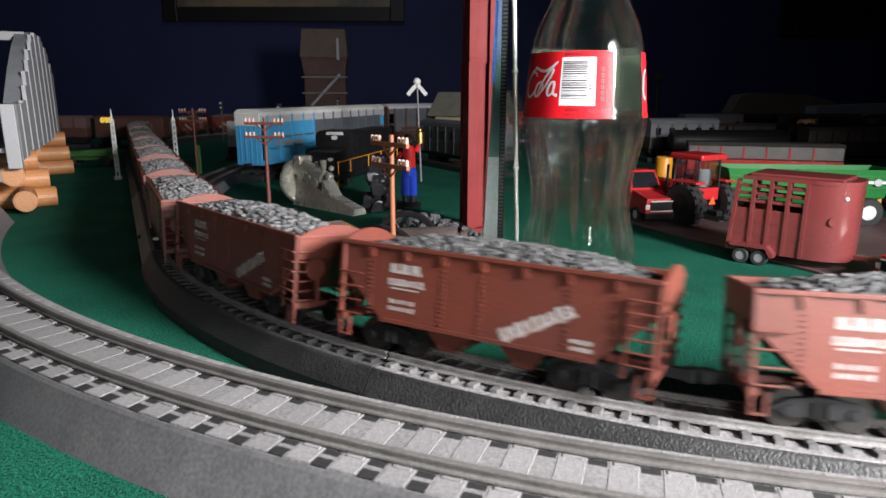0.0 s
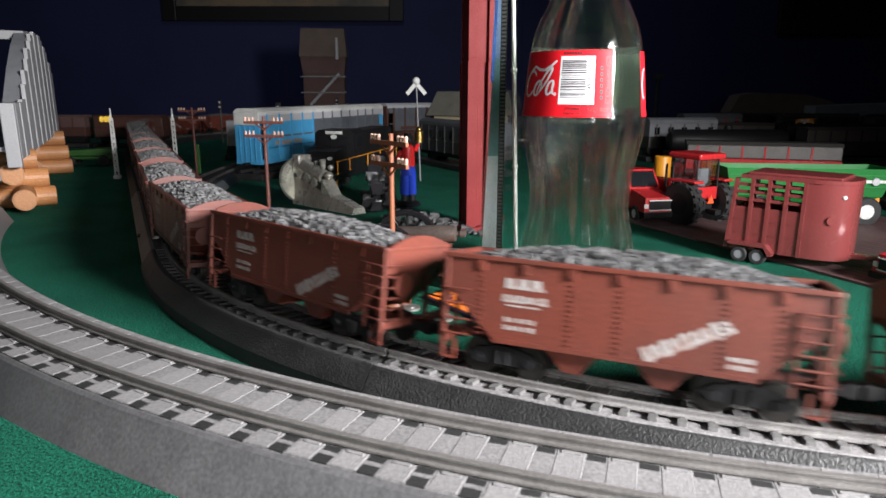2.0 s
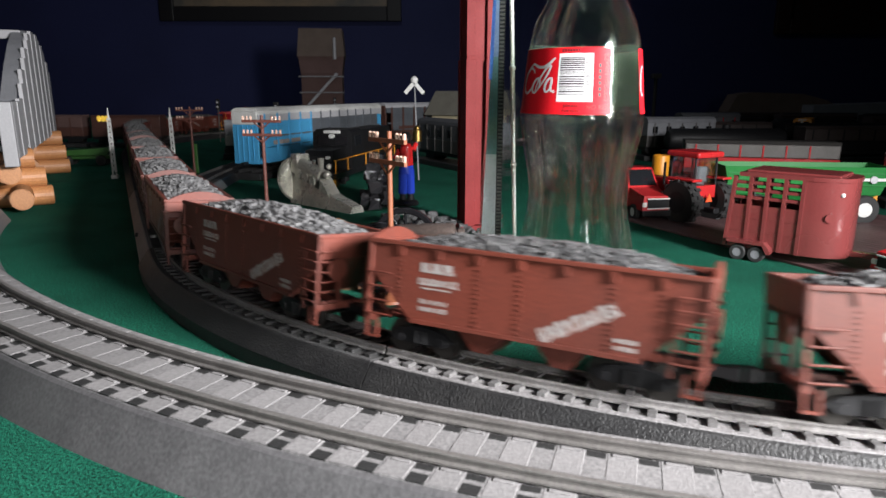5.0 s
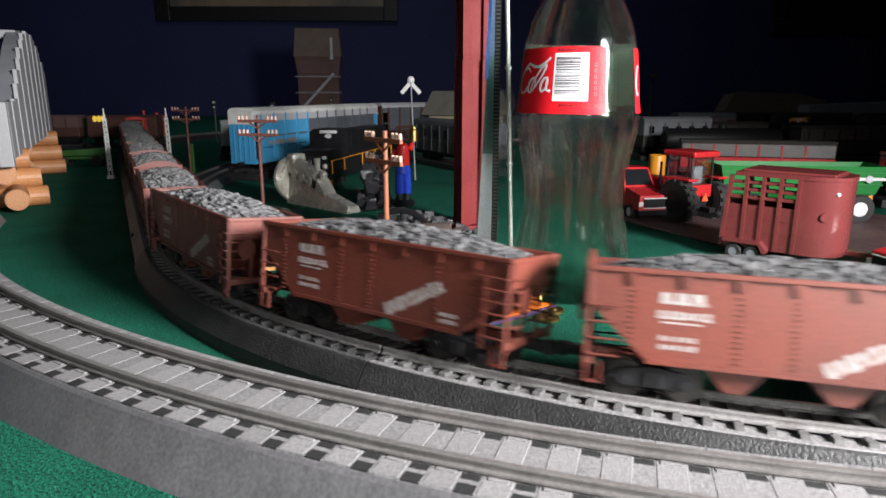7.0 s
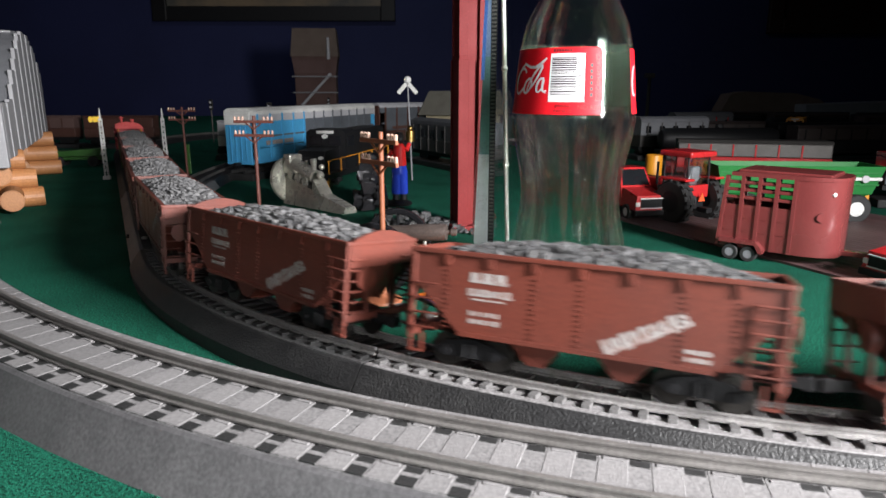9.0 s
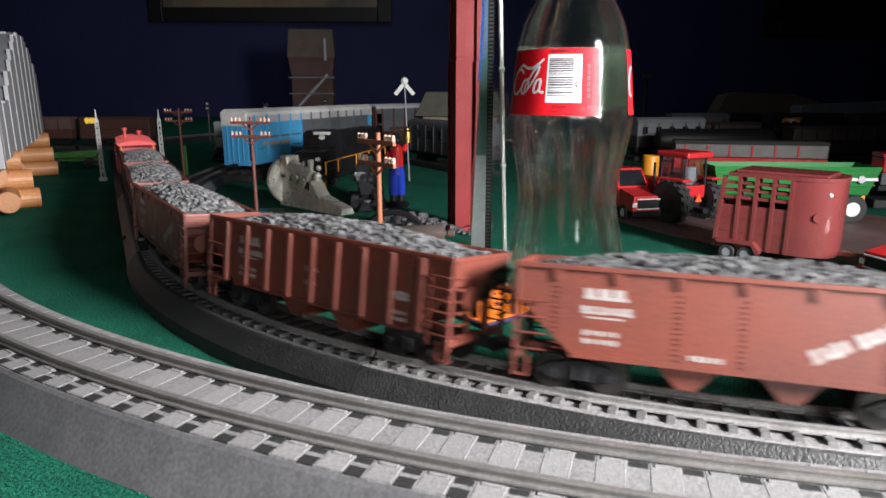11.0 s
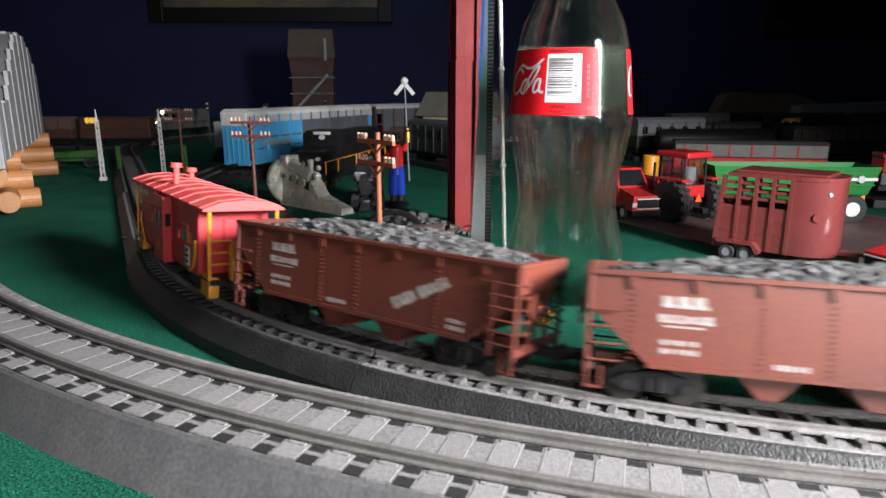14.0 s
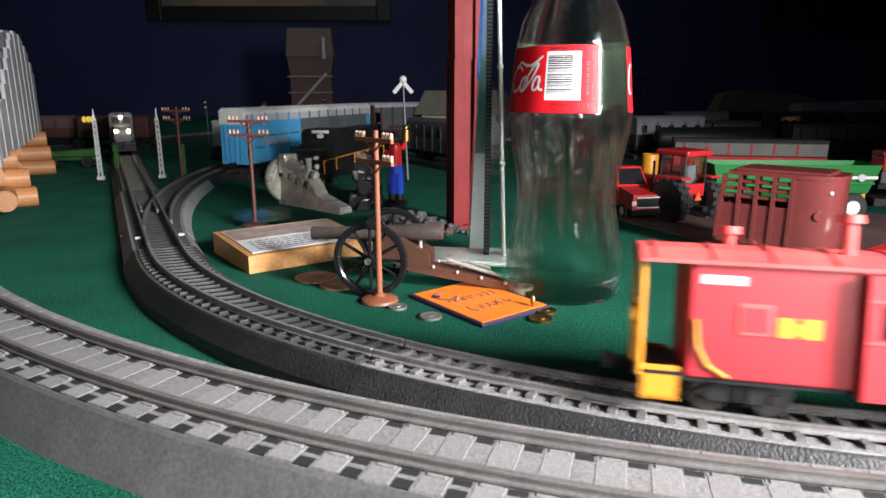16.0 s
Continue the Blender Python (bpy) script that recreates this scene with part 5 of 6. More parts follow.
def truck(name, label, x, y, turn, k):
    th = thing(name, label, "toy truck", at(x, y, 0, turn))
    S = Matrix.Diagonal((k, k, k, 1))
    part("bonnet", Build().add([(20, -13, 10), (46, -13, 9), (46, 13, 9), (20, 13, 10), (20, -12, 24), (44, -11, 20), (44, 11, 20), (20, 12, 24)],
                               [(3, 2, 1, 0), (4, 5, 6, 7), (0, 1, 5, 4), (1, 2, 6, 5), (2, 3, 7, 6), (3, 0, 4, 7)], S), TOY_RED, th)
    part("cab", Build().add([(-4, -13, 9), (22, -13, 9), (22, 13, 9), (-4, 13, 9), (-2, -11, 38), (12, -11, 38), (12, 11, 38), (-2, 11, 38), (21, -13, 24), (21, 13, 24), (-4, -13, 24), (-4, 13, 24)],
                            [(3, 2, 1, 0), (4, 5, 6, 7), (0, 1, 8, 10), (10, 8, 5, 4), (1, 2, 9, 8), (8, 9, 6, 5), (2, 3, 11, 9), (9, 11, 7, 6), (3, 0, 10, 11), (11, 10, 4, 7)], S), TOY_RED, th)
    part("windscreen", Build().add([(20.6, -11.4, 25), (20.6, 11.4, 25), (13, 9.8, 36.6), (13, -9.8, 36.6), (19.4, -11.4, 25), (19.4, 11.4, 25), (12, 9.8, 36.6), (12, -9.8, 36.6)],
                                   [(0, 1, 2, 3), (7, 6, 5, 4), (0, 4, 5, 1), (1, 5, 6, 2), (2, 6, 7, 3), (3, 7, 4, 0)], S), DARK_GLASS, th)
    part("grille", Build().box(45.4, 0, 11, 1.6, 17, 7, 0.3, S), BLACK, th)
    part("grille_bar", Build().box(46.2, 0, 10.4, 0.8, 18.4, 0.8, 0, S).box(46.2, 0, 17.8, 0.8, 18.4, 0.8, 0, S), WHITE_PL, th)
    part("bumper", Build().box(46.6, 0, 5, 2.4, 27, 4.4, 0.6, S), BLACK, th)
    part("bed", Build().box(-26, 0, 8, 44, 26, 12, 0.8, S), TOY_RED, th)
    part("frame", Build().box(5, 0, 4.5, 78, 18, 4.5, 0, S), BLACK, th)
    for s in (-1, 1):
        part("headlamp", Build().box(45.2, s * 11, 12, 1.4, 3.6, 3.4, 0.4, S), WHITE_PL, th)
        part("side_window", Build().box(6, s * 12.2, 25, 13, 0.6, 10, 0, S), DARK_GLASS, th)
        for q in (32, -26):
            wh = tyre(th, q * k, s * 11.8 * k, 6.2 * k, 6.2 * k, 4.6 * k, 3.4 * k)
            rim(wh, 3.4 * k, 4.6 * k, WHITE_PL)
    return th


truck("toy_truck", "red toy farm truck with black grille", 0.149, 0.542, -78, 1.02)
truck("toy_pickup", "red toy pickup with white wheel rims on the plank mat", 0.262, 0.335, 195, 0.85)


def grain_wagon():
    th = thing("grain_wagon", "bright green toy grain wagon with flared box", "toy wagon", at(0.272, 0.515, 0, -4))
    a, h0, h1 = 62.0, 22.0, 43.5
    outer = [(-a, -19), (a, -19), (a, 19), (-a, 19)]
    for i in range(4):
        p, q = outer[i], outer[(i + 1) % 4]
        inn = 0.985
        vs = [(p[0] * 0.9, p[1] * 0.8, h0), (q[0] * 0.9, q[1] * 0.8, h0), (q[0], q[1], h1), (p[0], p[1], h1)]
        vs += [(x * inn - (0 if abs(x) > 1 else 0), y * 0.95, z) for x, y, z in vs]
        part("box_wall", Build().add(vs, [(0, 1, 2, 3), (7, 6, 5, 4), (0, 4, 5, 1), (1, 5, 6, 2), (2, 6, 7, 3), (3, 7, 4, 0)]), TOY_GREEN, th)
    part("floor", Build().add([(-a * 0.9, -15, 22), (a * 0.9, -15, 22), (a * 0.9, 15, 22), (-a * 0.9, 15, 22), (-20, -8, 14), (30, -8, 14), (30, 8, 14), (-20, 8, 14)],
                              [(0, 1, 2, 3), (7, 6, 5, 4), (0, 4, 5, 1), (1, 5, 6, 2), (2, 6, 7, 3), (3, 7, 4, 0)]), TOY_GREEN, th)
    part("divider", Build().box(4, 0, 22, 1.6, 34, 18), TOY_GREEN, th)
    for z in (29, 33.5, 38):
        part("rib", Build().box(0, -17.2 - (z - 29) * 0.1, z, 2 * a * 0.95, 0.9, 1.0), TOY_GREEN, th)
    part("stripe", Build().box(48, -18.5, 33, 24, 0.5, 2.2), WHITE_PL, th)
    part("emblem", Build().rod((48, -18, 34.1), (48, -19.2, 34.1), 2.8, 2.8, 18), LIGHT_GREY, th)
    part("axle_beam", Build().box(0, 0, 8, 90, 8, 6), GREY_PL, th)
    for x in (-36, 44):
        for s in (-1, 1):
            wh = tyre(th, x, s * 17, 11, 11, 6, 5.6)
            rim(wh, 5.6, 6, WHITE_PL)
    part("strut", Build().box(56, -8, 10, 3, 3, 18).box(56, 8, 10, 3, 3, 18), YELLOW, th)


grain_wagon()
matt = thing("plank_mat", "dark brown ribbed plank mat lying on the felt", "mat", at(0.142, 0.484, 0, 0))
d = Vector((0.053, -0.113)).normalized()
PLANK = Build().box(0, 0, 0, 5.6, 420, 1.6, 0.2).mesh("plank", MAT_WOOD)
for i in range(34):
    ob = new("plank", PLANK)
    ob.parent = matt
    q = i * 0.006
    ob.matrix_basis = at(d.x * 0.115 - d.y * q * 0 + 0.9 * q, d.y * 0.10 + 0.42 * q, 0, math.degrees(math.atan2(-d.x, d.y)) + 180)
solo("oil_drum", Build().lathe([(9, 0), (9.6, 0.8), (9.6, 26), (9, 27), (8, 26.4)], 24), YELLOW, "small yellow drum standing behind the tractor", "drum", at(0.199, 0.625, 0.018) @ Matrix.Scale(0.82, 4), smooth=True)
solo("pallet", Build().box(0, 0, 0, 30, 30, 18, 1), GREY_PL, "grey plastic block under the yellow drum", "block", at(0.199, 0.625))

# ---------------- log cabin, hangar, small green wagon ----------------
def log(parent, x, y, z, ln, turn):
    b = Build().rod((-ln / 2, 0, 0), (ln / 2, 0, 0), 8.7, 8.7, 20)
    for e in (-1, 1):
        b.rod((e * ln / 2, 0, 0), (e * (ln / 2 + 0.7), 0, 0), 8.0, 7.8, 20)
    ob = part("log", b, LOGWOOD, parent)
    ob.matrix_basis = at(x, y, z, turn)
    return ob


cabin = thing("log_building", "toy log wall of honey-coloured notched round logs", "toy building", at(-0.362, 0.5415, 0, 33))
for i, (dx, z) in enumerate(((0.0, 0.0088), (-0.004, 0.0252), (-0.011, 0.0416))):
    log(cabin, -0.075 + dx * 0.5, 0.02, z, 190 + dx * 1000, 0)
for z in (0.0120, 0.0335):
    log(cabin, -0.003 if z < 0.02 else -0.009, 0.0, z, 48, 90)
cab2 = thing("log_building", "low toy log wall of honey-coloured logs under the bridge", "toy building", at(-0.490, 0.79, 0, 33))
for z in (0.0088, 0.0258, 0.0428):
    log(cab2, -0.05, 0.0, z, 140 - z * 300, 0)
for z in (0.0120, 0.0335):
    log(cab2, -0.022, 0.0, z, 46, 90)


def arched_bridge():
    """One slatted arch girder seen along its length, its portal and deck rail, on log piers."""
    th = thing("arched_bridge", "grey plastic arched girder bridge with slatted sides resting on logs", "toy bridge", at(-0.3475, 0.5153, 0, 117.04))
    us, hs = [54, 109, 158, 208, 274, 338, 390, 415], [90, 120, 142, 159, 159, 144, 118, 90]
    ln = 394
    n = 17
    w = ln / n
    for i in range(n):
        u = (i + 0.5) * w
        h = float(np.interp(u, us, hs))
        part("slat", Build().box(u, -1.4 if i % 2 else -0.6, 46, w * (0.9 if i % 2 else 1.08), 3.4, h - 46, 0.5), BRIDGE_GREY, th)
    poly = [(u, h) for u, h in zip(us, hs)]
    inner = [(u * 0.94 + 0.02 * ln, 46 + (h - 46) * 0.93) for u, h in zip(us, hs)]
    part("arch_band", Build().prism(poly + inner[::-1], 1.4, 13), GREY_PL, th)
    part("end_post", Build().box(-4, 3, 40, 9, 10, hs[0] - 40, 0.8), BRIDGE_GREY, th)
    part("portal_strut", Build().box(us[3], 70, hs[3] - 9, 12, 130, 9, 0.8), BRIDGE_GREY, th)
    part("deck", Build().box(ln / 2, 68, 52, ln, 132, 4, 0.6), GREY_PL, th)
    for i in range(14):
        part("rail_slat", Build().box(-6, 17 + i * 8.4, 30, 4, 6.6, 42, 0.5), GREY_PL, th)
    part("deck_beam", Build().box(ln / 2, 6, 51.5, ln, 10, 5, 0.6), GREY_PL, th)


arched_bridge()
gw = thing("small_wagon", "small green toy farm wagon behind the logs", "toy wagon", at(-0.50, 0.885, 0, 12))
part("box", Build().prism([(-30, 14), (30, 14), (36, 24), (-34, 20)], -12, 12), DULL_GREEN, gw)
part("deck", Build().box(0, 0, 9, 66, 22, 4, 0.6), DULL_GREEN, gw)
for x in (-20, 22):
    for s in (-1, 1):
        rim(tyre(gw, x, s * 12, 7, 7, 4, 4), 4, 4, BLACK)


# ---------------- rolling stock and locomotives on the back tracks ----------------
def autorack(x, y, turn, paint, label):
    th = thing("autorack_car", label, "model freight car", at(x, y, 0.0, turn), group="autorack train")
    Lh = 172.0
    part("track_bed", Build().box(0, 0, 0, 2 * Lh + 12, 40, 8, 1).box(0, -8.7, 8, 2 * Lh + 12, 1.6, 3.4).box(0, 8.7, 8, 2 * Lh + 12, 1.6, 3.4), ROADBED_DARK, th)
    part("deck", Build().box(0, 0, 18, 2 * Lh, 33, 5), paint, th)
    part("roof", Build().prism([(-17, 73), (-17, 77), (-12, 80.5), (12, 80.5), (17, 77), (17, 73)], -Lh, Lh, "x"), WHITE_PL if paint is BLUE_CAR else LIGHT_GREY, th)
    for s in (-1, 1):
        for i in range(12):
            x0 = -Lh + 14 + i * (2 * Lh - 28) / 12
            part("post", Build().box(x0, s * 16.6, 22, 3.4, 1.6, 52), paint if i < 5 else SCREEN, th)
            part("screen_panel", Build().box(x0 + (Lh - 14) / 12, s * 16, 36, 25, 0.8, 30), paint if i < 4 and paint is BLUE_CAR else SCREEN, th)
            part("lower_panel", Build().box(x0 + (Lh - 14) / 12, s * 16, 22, 27, 1.0, 13), paint if i < 4 else SCREEN, th)
        part("letter_board", Build().box(0, s * 16.2, 65, 2 * Lh - 4, 1.4, 9.5), SCREEN if paint is not BLUE_CAR else LIGHT_GREY, th)
        part("mid_rail", Build().box(0, s * 16.7, 47, 2 * Lh - 10, 1.2, 2), SCREEN, th)
        part("belt", Build().box(-Lh + 60, s * 16.9, 38, 60, 0.4, 5), WHITE_INK if paint is BLUE_CAR else paint, th)
    for e in (-1, 1):
        end = part("end_door", Build().box(e * (Lh - 1), 0, 20, 2.4, 33, 44, 0.6), paint, th)
        part("end_panel", Build().box(e * (Lh + 0.2), 0, 62, 2.6, 33.4, 14.5, 1.2), WHITE_PL if paint is BLUE_CAR else paint, end)
        for q in (-10, -3.5, 3.5, 10):
            part("end_rib", Build().box(e * (Lh + 0.6), q, 21, 1, 1, 40), paint, end)
        coupler_at = Build().box(e * (Lh + 5), 0, 17, 9, 4, 3.4)
        part("coupler", coupler_at, BLACK, th)
        tr = new("truck")
        tr.parent = th
        tr.matrix_basis = at(e * (Lh - 34) * 0.001, 0, 0.0114)
        for s in (-1, 1):
            part("side_frame", Build().prism([(-12, 5), (-9, 3), (9, 3), (12, 5), (8, 8)], s * 10 - 1, s * 10 + 1), BLACK, tr)
        for q in (-8, 8):
            part("wheelset", Build().rod((q, -9, 5.2), (q, -7, 5.2), 5.2, None, 16).rod((q, 7, 5.2), (q, 9, 5.2), 5.2, None, 16).rod((q, -9, 5.2), (q, 9, 5.2), 1), WHEEL, tr)
    return th


v = Vector((0.301, 0.954))
ang = math.degrees(math.atan2(v.y, v.x))
autorack(-0.234 + v.x * 0.172, 0.740 + v.y * 0.172, ang, BLUE_CAR, "sky-blue autorack car with white roof and grey screens")
autorack(-0.234 + v.x * 0.362 + 0.1155, 0.740 + v.y * 0.362 + 0.135, ang - 23, BROWN_CAR, "brown autorack car coupled behind the blue one")

dark = diesel("diesel_locomotive", "black diesel locomotive with yellow handrails beside the pewter ornament", (BLACK, YELLOW, BLACK), False)
dark.matrix_basis = at(-0.119, 0.765, 0.0, -102) @ Matrix.Diagonal((1.15, 1.6, 1.2, 1))


def pewter():
    """A pewter ornament: upright disc with a little engine on a sloping rail."""
    b = Build()
    b.lathe([(18.4, -1.4), (19.6, 0), (18.4, 1.4), (12, 2.4), (6, 3)], 40, m=Matrix.Translation((-20, 0, 19.6)) @ Matrix.Rotation(radians(80), 4, "Y"))
    b.add([(-18, -9, 0), (62, -7, 0), (62, 7, 0), (-18, 9, 0), (-18, -6, 24), (62, -5, 5), (62, 5, 5), (-18, 6, 24)], [(3, 2, 1, 0), (4, 5, 6, 7), (0, 1, 5, 4), (1, 2, 6, 5), (2, 3, 7, 6), (3, 0, 4, 7)])
    b.rod((-12, 0, 33), (18, 0, 25), 6.5, 6.0, 16).box(-14, 0, 26, 10, 13, 16, 1).rod((16, 0, 26), (16, 0, 40), 1.6, 2.8, 12).rod((6, 0, 32), (6, 0, 38), 1.8, 1.6, 10)
    for x in (-8, 2, 12):
        for s in (-1, 1):
            b.rod((x, s * 6, 24 - x * 0.22), (x, s * 7.5, 24 - x * 0.22), 4, 4, 14)
    b.prism([(20, 14), (34, 10), (22, 24)], -6, 6)
    b.ball((24, 0, 27), 3.6, 7).ball((20, 5, 33), 2.4, 6)
    return solo("pewter_ornament", b, SILVER, "tarnished pewter train ornament with an upright disc", "ornament", at(-0.127, 0.576, 0, -43) @ Matrix.Scale(1.05, 4), smooth=True)


pewter()


def figurine():
    b = Build()
    b.cur = 0
    b.lathe([(11, 0), (12, 2), (10, 4), (6, 5)], 20)
    for y in (-3.6, 3.6):
        b.rod((0, y, 4), (0, y, 12), 3.4, 3.2, 12)
    b.cur = 1
    for y in (-3.4, 3.4):
        b.rod((0, y, 11), (0, y * 0.8, 34), 4.6, 4.8, 14)
    b.rod((0, 0, 30), (0, 0, 40), 7.2, 6.4, 16)
    b.cur = 2
    b.rod((0, 0, 38), (0, 0, 54), 6.6, 6.0, 16).ball((0, 0, 54), 5.6, 8)
    b.rod((0, -6.4, 52), (-3, -11, 44), 2.4, 2.0, 10).rod((0, 6.4, 52), (-3, 10, 58), 2.4, 2.0, 10)
    b.cur = 0
    b.ball((0, 0, 62), 4.6, 8).lathe([(6, 64), (5, 66), (3, 69)], 14)
    b.cur = 3
    b.rod((-4, 11, 60), (-4, 11, 70), 4.4, 4.4, 16).ball((-4, 11, 72), 3.0, 6)
    return solo("ceramic_figurine", b, [BLACK, SHIRT_BLUE, SHIRT_RED, BRASS], "glazed ceramic figurine in red and blue holding a lantern", "figurine", at(-0.041, 0.575, 0, -80) @ Matrix.Scale(0.93, 4), smooth=True)


figurine()
b = Build()
rng = random.Random(11)
for i in range(70):
    a, r = rng.uniform(0, 6.28), rng.uniform(0, 13)
    vs, fs = rock(rng, (r * math.cos(a) * 0.8, r * math.sin(a), rng.uniform(3, 34) * (1 - r / 20)), rng.uniform(2.5, 5))
    b.add(vs, fs)
solo("coal_lump", b, material("shiny_anthracite", (0.02, 0.02, 0.022), 0.15, bump=0.5, bump_scale=300), "shiny black lump of anthracite beside the figurine", "coal", at(-0.064, 0.556) @ Matrix.Diagonal((1.25, 1.25, 1.35, 1)))
b = Build()
for i in range(160):
    t = i / 160
    a = rng.uniform(0, 6.28)
    vs, fs = rock(rng, (t * 70 + rng.uniform(-8, 8), -t * 34 + rng.uniform(-12, 12), rng.uniform(0.5, 9 * (1 - t) + 2)), rng.uniform(1.5, 3.2))
    b.add(vs, fs)
tagged(solo("coal_pile", b, COAL, "low pile of loose dark coal behind the cannon", "coal", at(-0.045, 0.49)), kind="stuff")


def box_car(name, label, x, y, turn, ln, h, w, body, low, group, roof="flat", win=0, z0=0.0):
    th = thing(name, label, "model rail car", at(x, y, z0, turn), group=group)
    part("track_bed", Build().box(0, 0, 0, ln + 8, 40, 7.5, 1), ROADBED_DARK, th)
    part("underframe", Build().box(0, 0, 15, ln, w * 0.8, 5), BLACK, th)
    if roof == "tank":
        n = 18
        m = Matrix.Translation((0, 0, 20 + h / 2)) @ Matrix.Rotation(math.pi / 2, 4, "Y")
        part("tank", Build().lathe([(h * 0.2, -ln / 2), (h * 0.4, -ln / 2 + 3), (h / 2, -ln / 2 + 9), (h / 2, ln / 2 - 9), (h * 0.4, ln / 2 - 3), (h * 0.2, ln / 2)], n, m=m), body, th, smooth=True)
        part("dome", Build().rod((0, 0, 20 + h), (0, 0, 25 + h), 6, 5, 14), body, th)
    else:
        part("body", Build().box(0, 0, 20, ln, w, h * 0.45, 0.8), low, th)
        part("upper_body", Build().box(0, 0, 20 + h * 0.45, ln - 0.6, w - 0.5, h * 0.55, 1.2), body, th)
        prof = {"flat": [(-w / 2, 0), (w / 2, 0), (w / 2 - 3, 3), (-w / 2 + 3, 3)], "round": [(-w / 2, 0), (w / 2, 0), (w / 2 - 2, 4), (w / 2 - 8, 7), (-w / 2 + 8, 7), (-w / 2 + 2, 4)]}[roof]
        part("roof", Build().prism([(a, 20 + h + c) for a, c in prof], -ln / 2, ln / 2, "x"), body, th)
        for i in range(int(ln / 22)):
            for s in (-1, 1):
                part("side_rib", Build().box(-ln / 2 + 11 + i * 22, s * w / 2, 21, 1.6, 1.2, h - 2), low, th)
    for i in range(win):
        for s in (-1, 1):
            part("window", Build().box(-ln / 2 + 12 + i * (ln - 24) / max(1, win - 1), s * w / 2, 20 + h * 0.55, 8, 0.9, h * 0.28), DARK_GLASS, th)
    for e in (-1, 1):
        part("truck", Build().box(e * ln * 0.34, -9, 9, 24, 2.4, 6).box(e * ln * 0.34, 9, 9, 24, 2.4, 6), BLACK, th)
        for q in (-8, 8):
            part("wheelset", Build().rod((e * ln * 0.34 + q, -8, 13), (e * ln * 0.34 + q, 8, 13), 5.2, None, 14), WHEEL, th)
    return th


# darker copy of the car grey: the yard's shadow is put into the colour
SHADED_GREY = material("dim_grey_car_paint", (0.075, 0.078, 0.085), 0.6, spot_scale=40)
DARK_BROWN_CAR = material("dark_brown_car_paint", (0.03, 0.02, 0.018), 0.6, spot_scale=40)
g = "cars in the yard"
box_car("passenger_loco", "grey and white locomotive with a red nose in the yard", 0.335, 0.99, 12, 110, 36, 32, GREY_PL, GUNMETAL, g, "round", 5)
box_car("red_end_car", "white and red rail car in the yard", 0.46, 1.20, 8, 110, 36, 32, SHADED_GREY, TOY_RED, g, "round", 3)
box_car("grey_car", "red and grey striped rail car behind the tractor", 0.325, 0.70, -14, 150, 26, 32, GUNMETAL, TOY_RED, g, "flat", 0)
box_car("grey_car", "red and grey striped locomotive beside the green wagon", 0.50, 0.545, -16, 240, 24, 32, TOY_RED, SHADED_GREY, g, "flat", 2)
box_car("passenger_car", "silver and red passenger car in the yard", 0.66, 0.72, -14, 170, 32, 32, LIGHT_GREY, TOY_RED, g, "round", 6)
for i, (x, y, n) in enumerate(((0.38, 0.92, 5), (0.42, 1.06, 6), (0.52, 1.30, 6), (0.6, 1.45, 6), (0.7, 1.62, 6))):
    for k in range(n):
        kind = (i + k) % 3
        box_car("tank_car" if kind == 0 else "freight_car", "black tank car standing in the yard" if kind == 0 else "black freight car standing in the yard", x + k * 0.19, y + k * 0.012 - i * 0.004, 3.6, 170,
                30 - 2 * (kind == 2), 30, BLACK if kind != 1 else DARK_BROWN_CAR, BLACK, g, "tank" if kind == 0 else "flat")
yel = diesel("diesel_locomotive", "yellow-orange diesel locomotive standing in the yard", (YELLOW, BLACK, GUNMETAL), False, g)
yel.matrix_basis = at(0.63, 1.19, 0.006, 238)
box_car("silver_car", "pale silver rail car in the yard", 0.47, 1.17, 3, 130, 24, 32, SHADED_GREY, GUNMETAL, g, "flat")
box_car("coach", "dark grey passenger coach behind the figurine", 0.01, 0.86, -60, 190, 36, 32, SHADED_GREY, GUNMETAL, g, "round", 7)
box_car("boxcar", "rusty brown boxcar at the far back track", -0.262, 1.03, 8, 120, 34, 32, BROWN_CAR, BROWN_CAR, g)
box_car("boxcar", "grey boxcar with white doors beyond the crossing", -0.31, 0.99, 10, 60, 34, 32, LIGHT_GREY, WHITE_PL, g)
for x, c in ((-0.86, BROWN_CAR), (-0.72, BARN), (-0.58, BROWN_CAR)):
    box_car("boxcar", "dull brown boxcar on the back track of the table", x, 1.18, 4, 120, 34, 32, c, BROWN_CAR, g)

# buildings and forms at the back
st = thing("station_building", "tan model station with a grey gabled roof", "model building", at(0.03, 1.15, 0, -25))
part("wall", Build().box(0, 0, 0, 110, 70, 62, 0.5), TAN, st)
part("roof", Build().prism([(-44, 60), (44, 60), (30, 72), (0, 100), (-30, 72)], -66, 66, "x"), ROOF_GREY, st)
part("chimney", Build().box(30, 0, 85, 14, 14, 30), BARN, st)
for x in (-32, 0, 32):
    w = part("window", Build().box(x, -35.2, 24, 16, 1.4, 24), WHITE_PL, st)
    part("pane", Build().box(x, -36, 26, 13, 0.8, 20), DARK_GLASS, w)
tw = thing("coaling_tower", "weathered red-brown coaling tower at the back of the table", "model building", at(-0.385, 2.0, 0, 6))
part("lower_wall", Build().box(0, 0, 0, 118, 90, 150, 1), BARN, tw)
part("hopper_wall", Build().prism([(-59, 150), (59, 150), (66, 200), (-66, 200)], -46, 46), BARN, tw)
part("roof", Build().prism([(-68, 198), (68, 198), (62, 275), (-60, 275)], -50, 50), BARN_ROOF, tw)
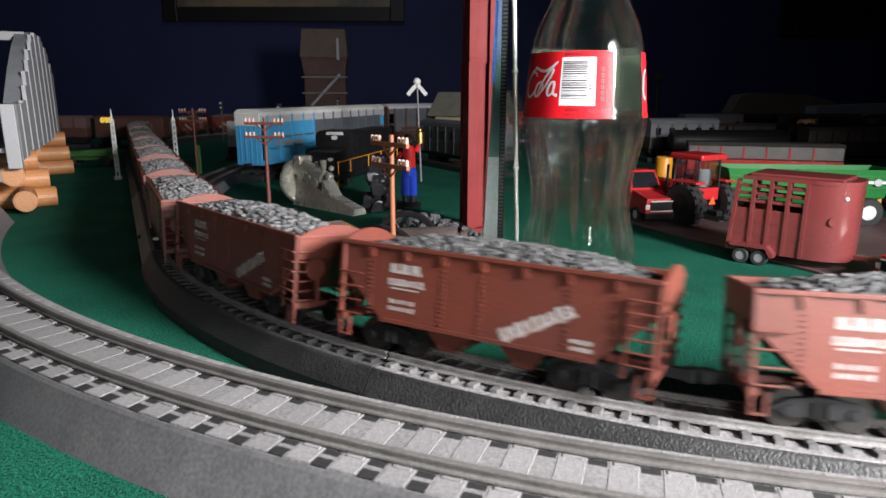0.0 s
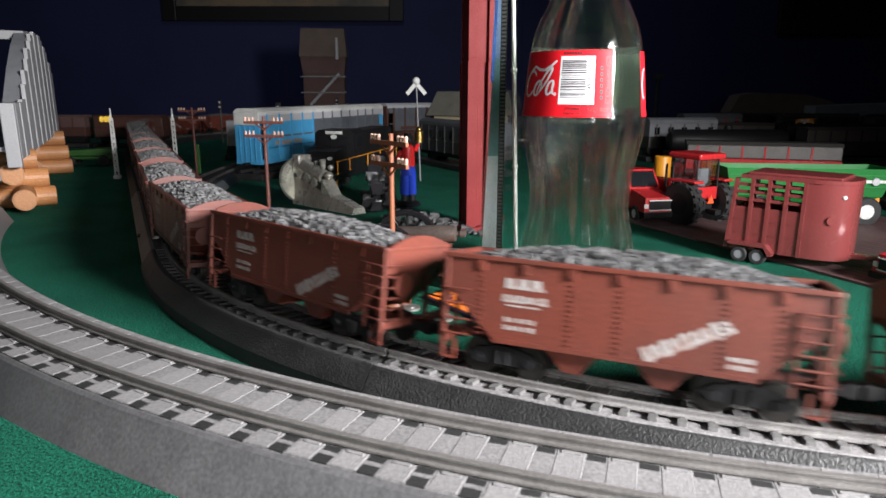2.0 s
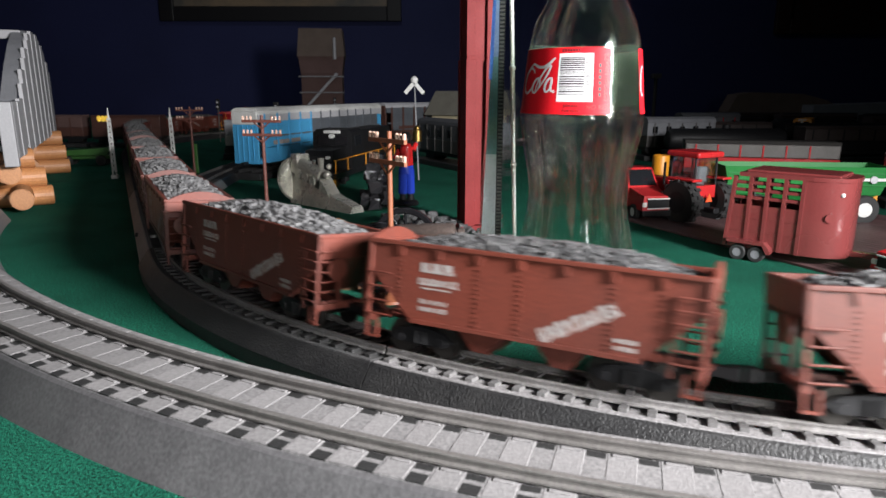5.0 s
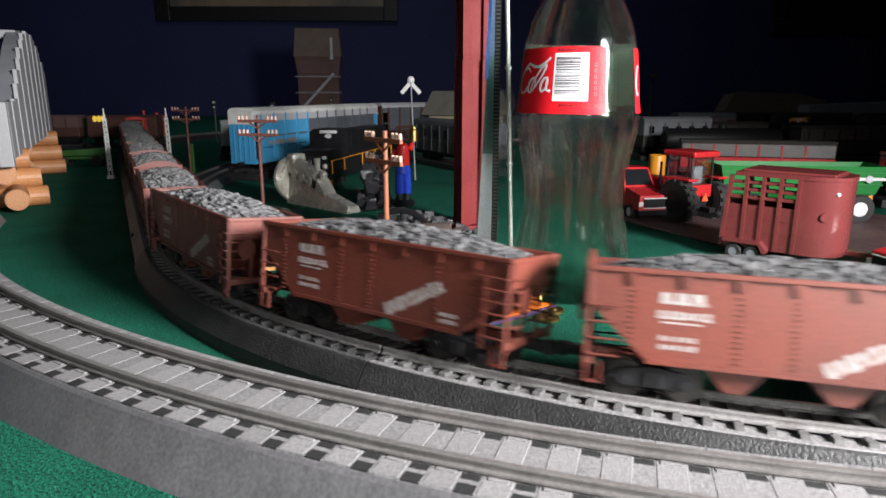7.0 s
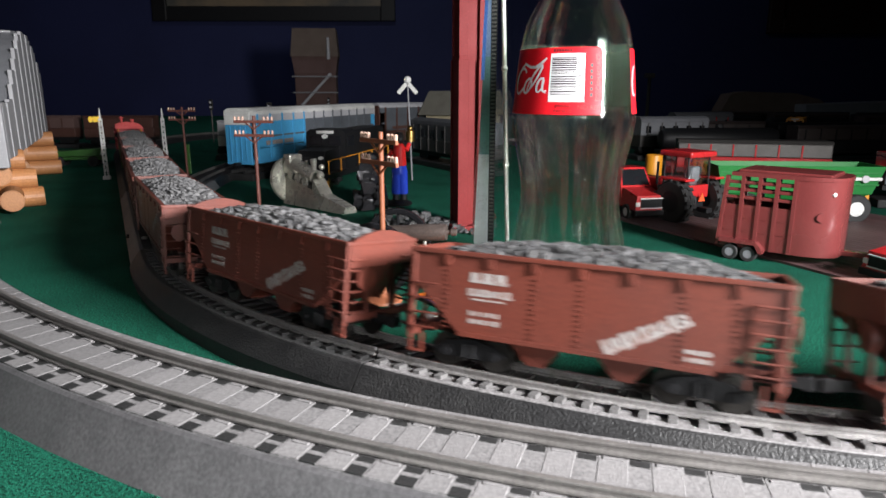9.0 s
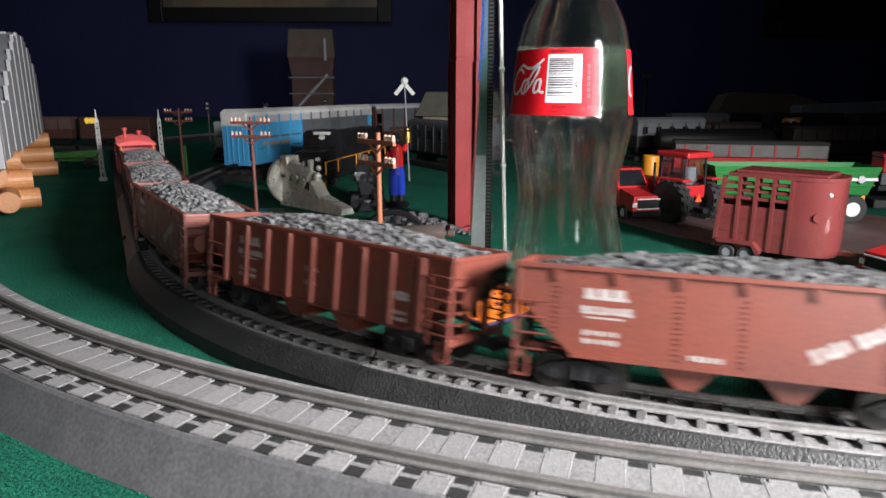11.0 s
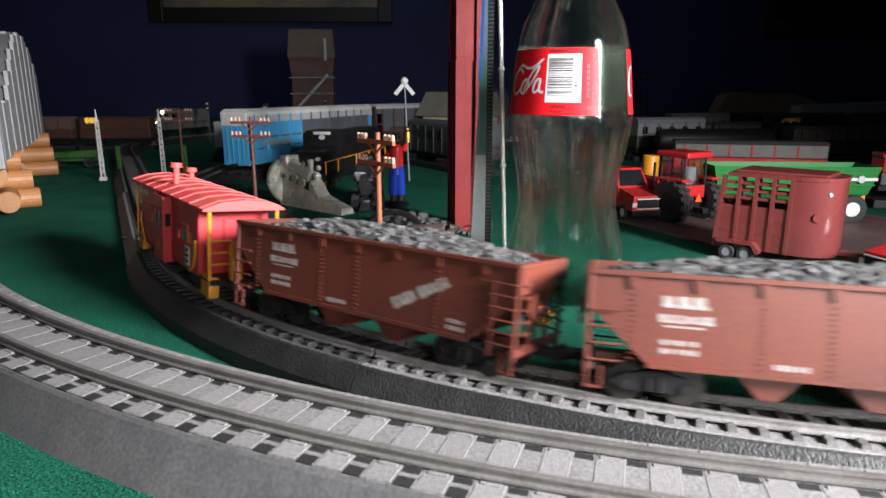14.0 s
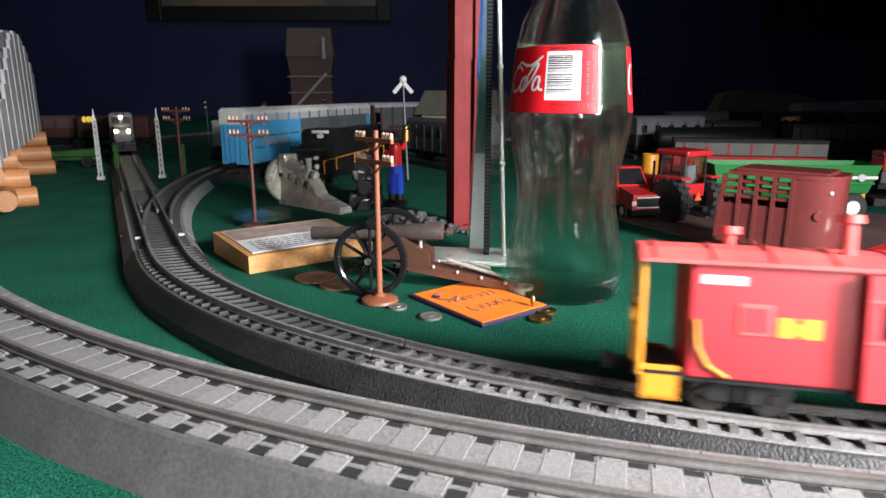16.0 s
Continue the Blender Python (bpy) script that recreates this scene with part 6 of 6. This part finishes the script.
part("chute", Build().rod((40, -52, 190), (40, -52, 250), 5, 4, 10).rod((-40, -60, 60), (45, -52, 150), 4, 4, 8), LIGHT_GREY, tw)
for z in (95, 140):
    part("platform", Build().box(0, -54, z, 130, 16, 3), GREY_PL, tw)
hl = Build()
hl.prism([(-200, 0), (190, 0), (190, 30), (120, 75), (40, 95), (-120, 100), (-170, 92), (-196, 40)], -40, 40)
solo("cork_hill", hl, BARN_ROOF, "tan cork-coloured mound at the back of the yard", "mound", at(1.09, 2.2))
solo("long_shed", Build().prism([(-420, 0), (420, 0), (420, 60), (0, 74), (-420, 60)], -60, 60), GREY_PL, "long dark grey shed behind the yard", "model building", at(1.55, 2.15))
solo("yard_tower", Build().rod((0, 0, 0), (0, 0, 140), 6, 5, 10).box(0, 0, 140, 26, 26, 14, 1), GUNMETAL, "thin dark yard light tower", "tower", at(0.62, 2.05))
for x, y in ((-0.245, 0.92), (-0.46, 1.30), (-0.30, 1.7)):
    s_ = thing("signal_post", "dark signal post with small pale lamps", "signal", at(x, y))
    part("post", Build().rod((0, 0, 0), (0, 0, 82), 1.4), GUNMETAL, s_)
    part("head", Build().box(0, 0, 64, 7, 4, 20, 0.6), BLACK, s_)
    for z in (69, 78):
        part("lamp", Build().rod((0, -2, z), (0, -3.4, z), 2.0, None, 12), LIGHT_GREY, s_)

# pictures on the wall
for x0, x1, z0, mat, fm, lab in ((-1.236, -0.214, 0.388, PIC_A, FRAME_BLACK, "wide framed picture in a black frame on the wall"), (1.356, 2.4, 0.338, FRAME_BROWN, FRAME_BROWN, "dark brown framed picture on the navy wall")):
    pc = thing("framed_picture", lab, "picture", at((x0 + x1) / 2, 2.893, z0))
    w = (x1 - x0) * 1000
    for s in (-1, 1):
        part("frame_side", Build().box(s * (w / 2 - 30), 0, 0, 60, 26, 620, 3), fm, pc)
        part("frame_rail", Build().box(0, 0, 0 if s < 0 else 560, w - 121, 26, 60, 3), fm, pc)
    part("picture", Build().box(0, 6, 60, w - 120, 6, 500), mat, pc)


# ---------------- movement ----------------
def run(t):
    """How far the coal train has gone at t seconds."""
    ts = [-1, 0, 1.5, 2.5, 3.5, 6.5, 7.5, 8.5, 11.5, 12, 13, 14, 15, 16, 17]
    ds = [0.680, 0.8185, 1.0235, 1.1695, 1.317, 1.7775, 1.9355, 2.0915, 2.529, 2.597, 2.733, 2.870, 3.008, 3.147, 3.286]
    return 0.003 + sum(float(np.interp(t + o, ts, ds)) for o in (-0.4, -0.2, 0, 0.2, 0.4)) / 5


def car_pose(s, base):
    a, b = track_pose(s - base, 0, 0.0119), track_pose(s + base, 0, 0.0119)
    p, q = a.translation, b.translation
    x, y, h, bank = line(s)
    d = q - p
    m = Matrix.Translation((p + q) / 2) @ Matrix.Rotation(math.atan2(d.y, d.x), 4, "Z")
    return m @ Matrix.Rotation(-bank, 4, "X")


def motions():
    times = [i * 0.1 for i in range(161)]
    for car, back in TRAIN:
        walk(car, [(t, car_pose(run(t) - back, 0.036)) for t in times])
    walk(follower, [(t, car_pose(max(-1.05, -0.11 - 0.17 * (16 - t)), 0.06)) for t in times])


motions()
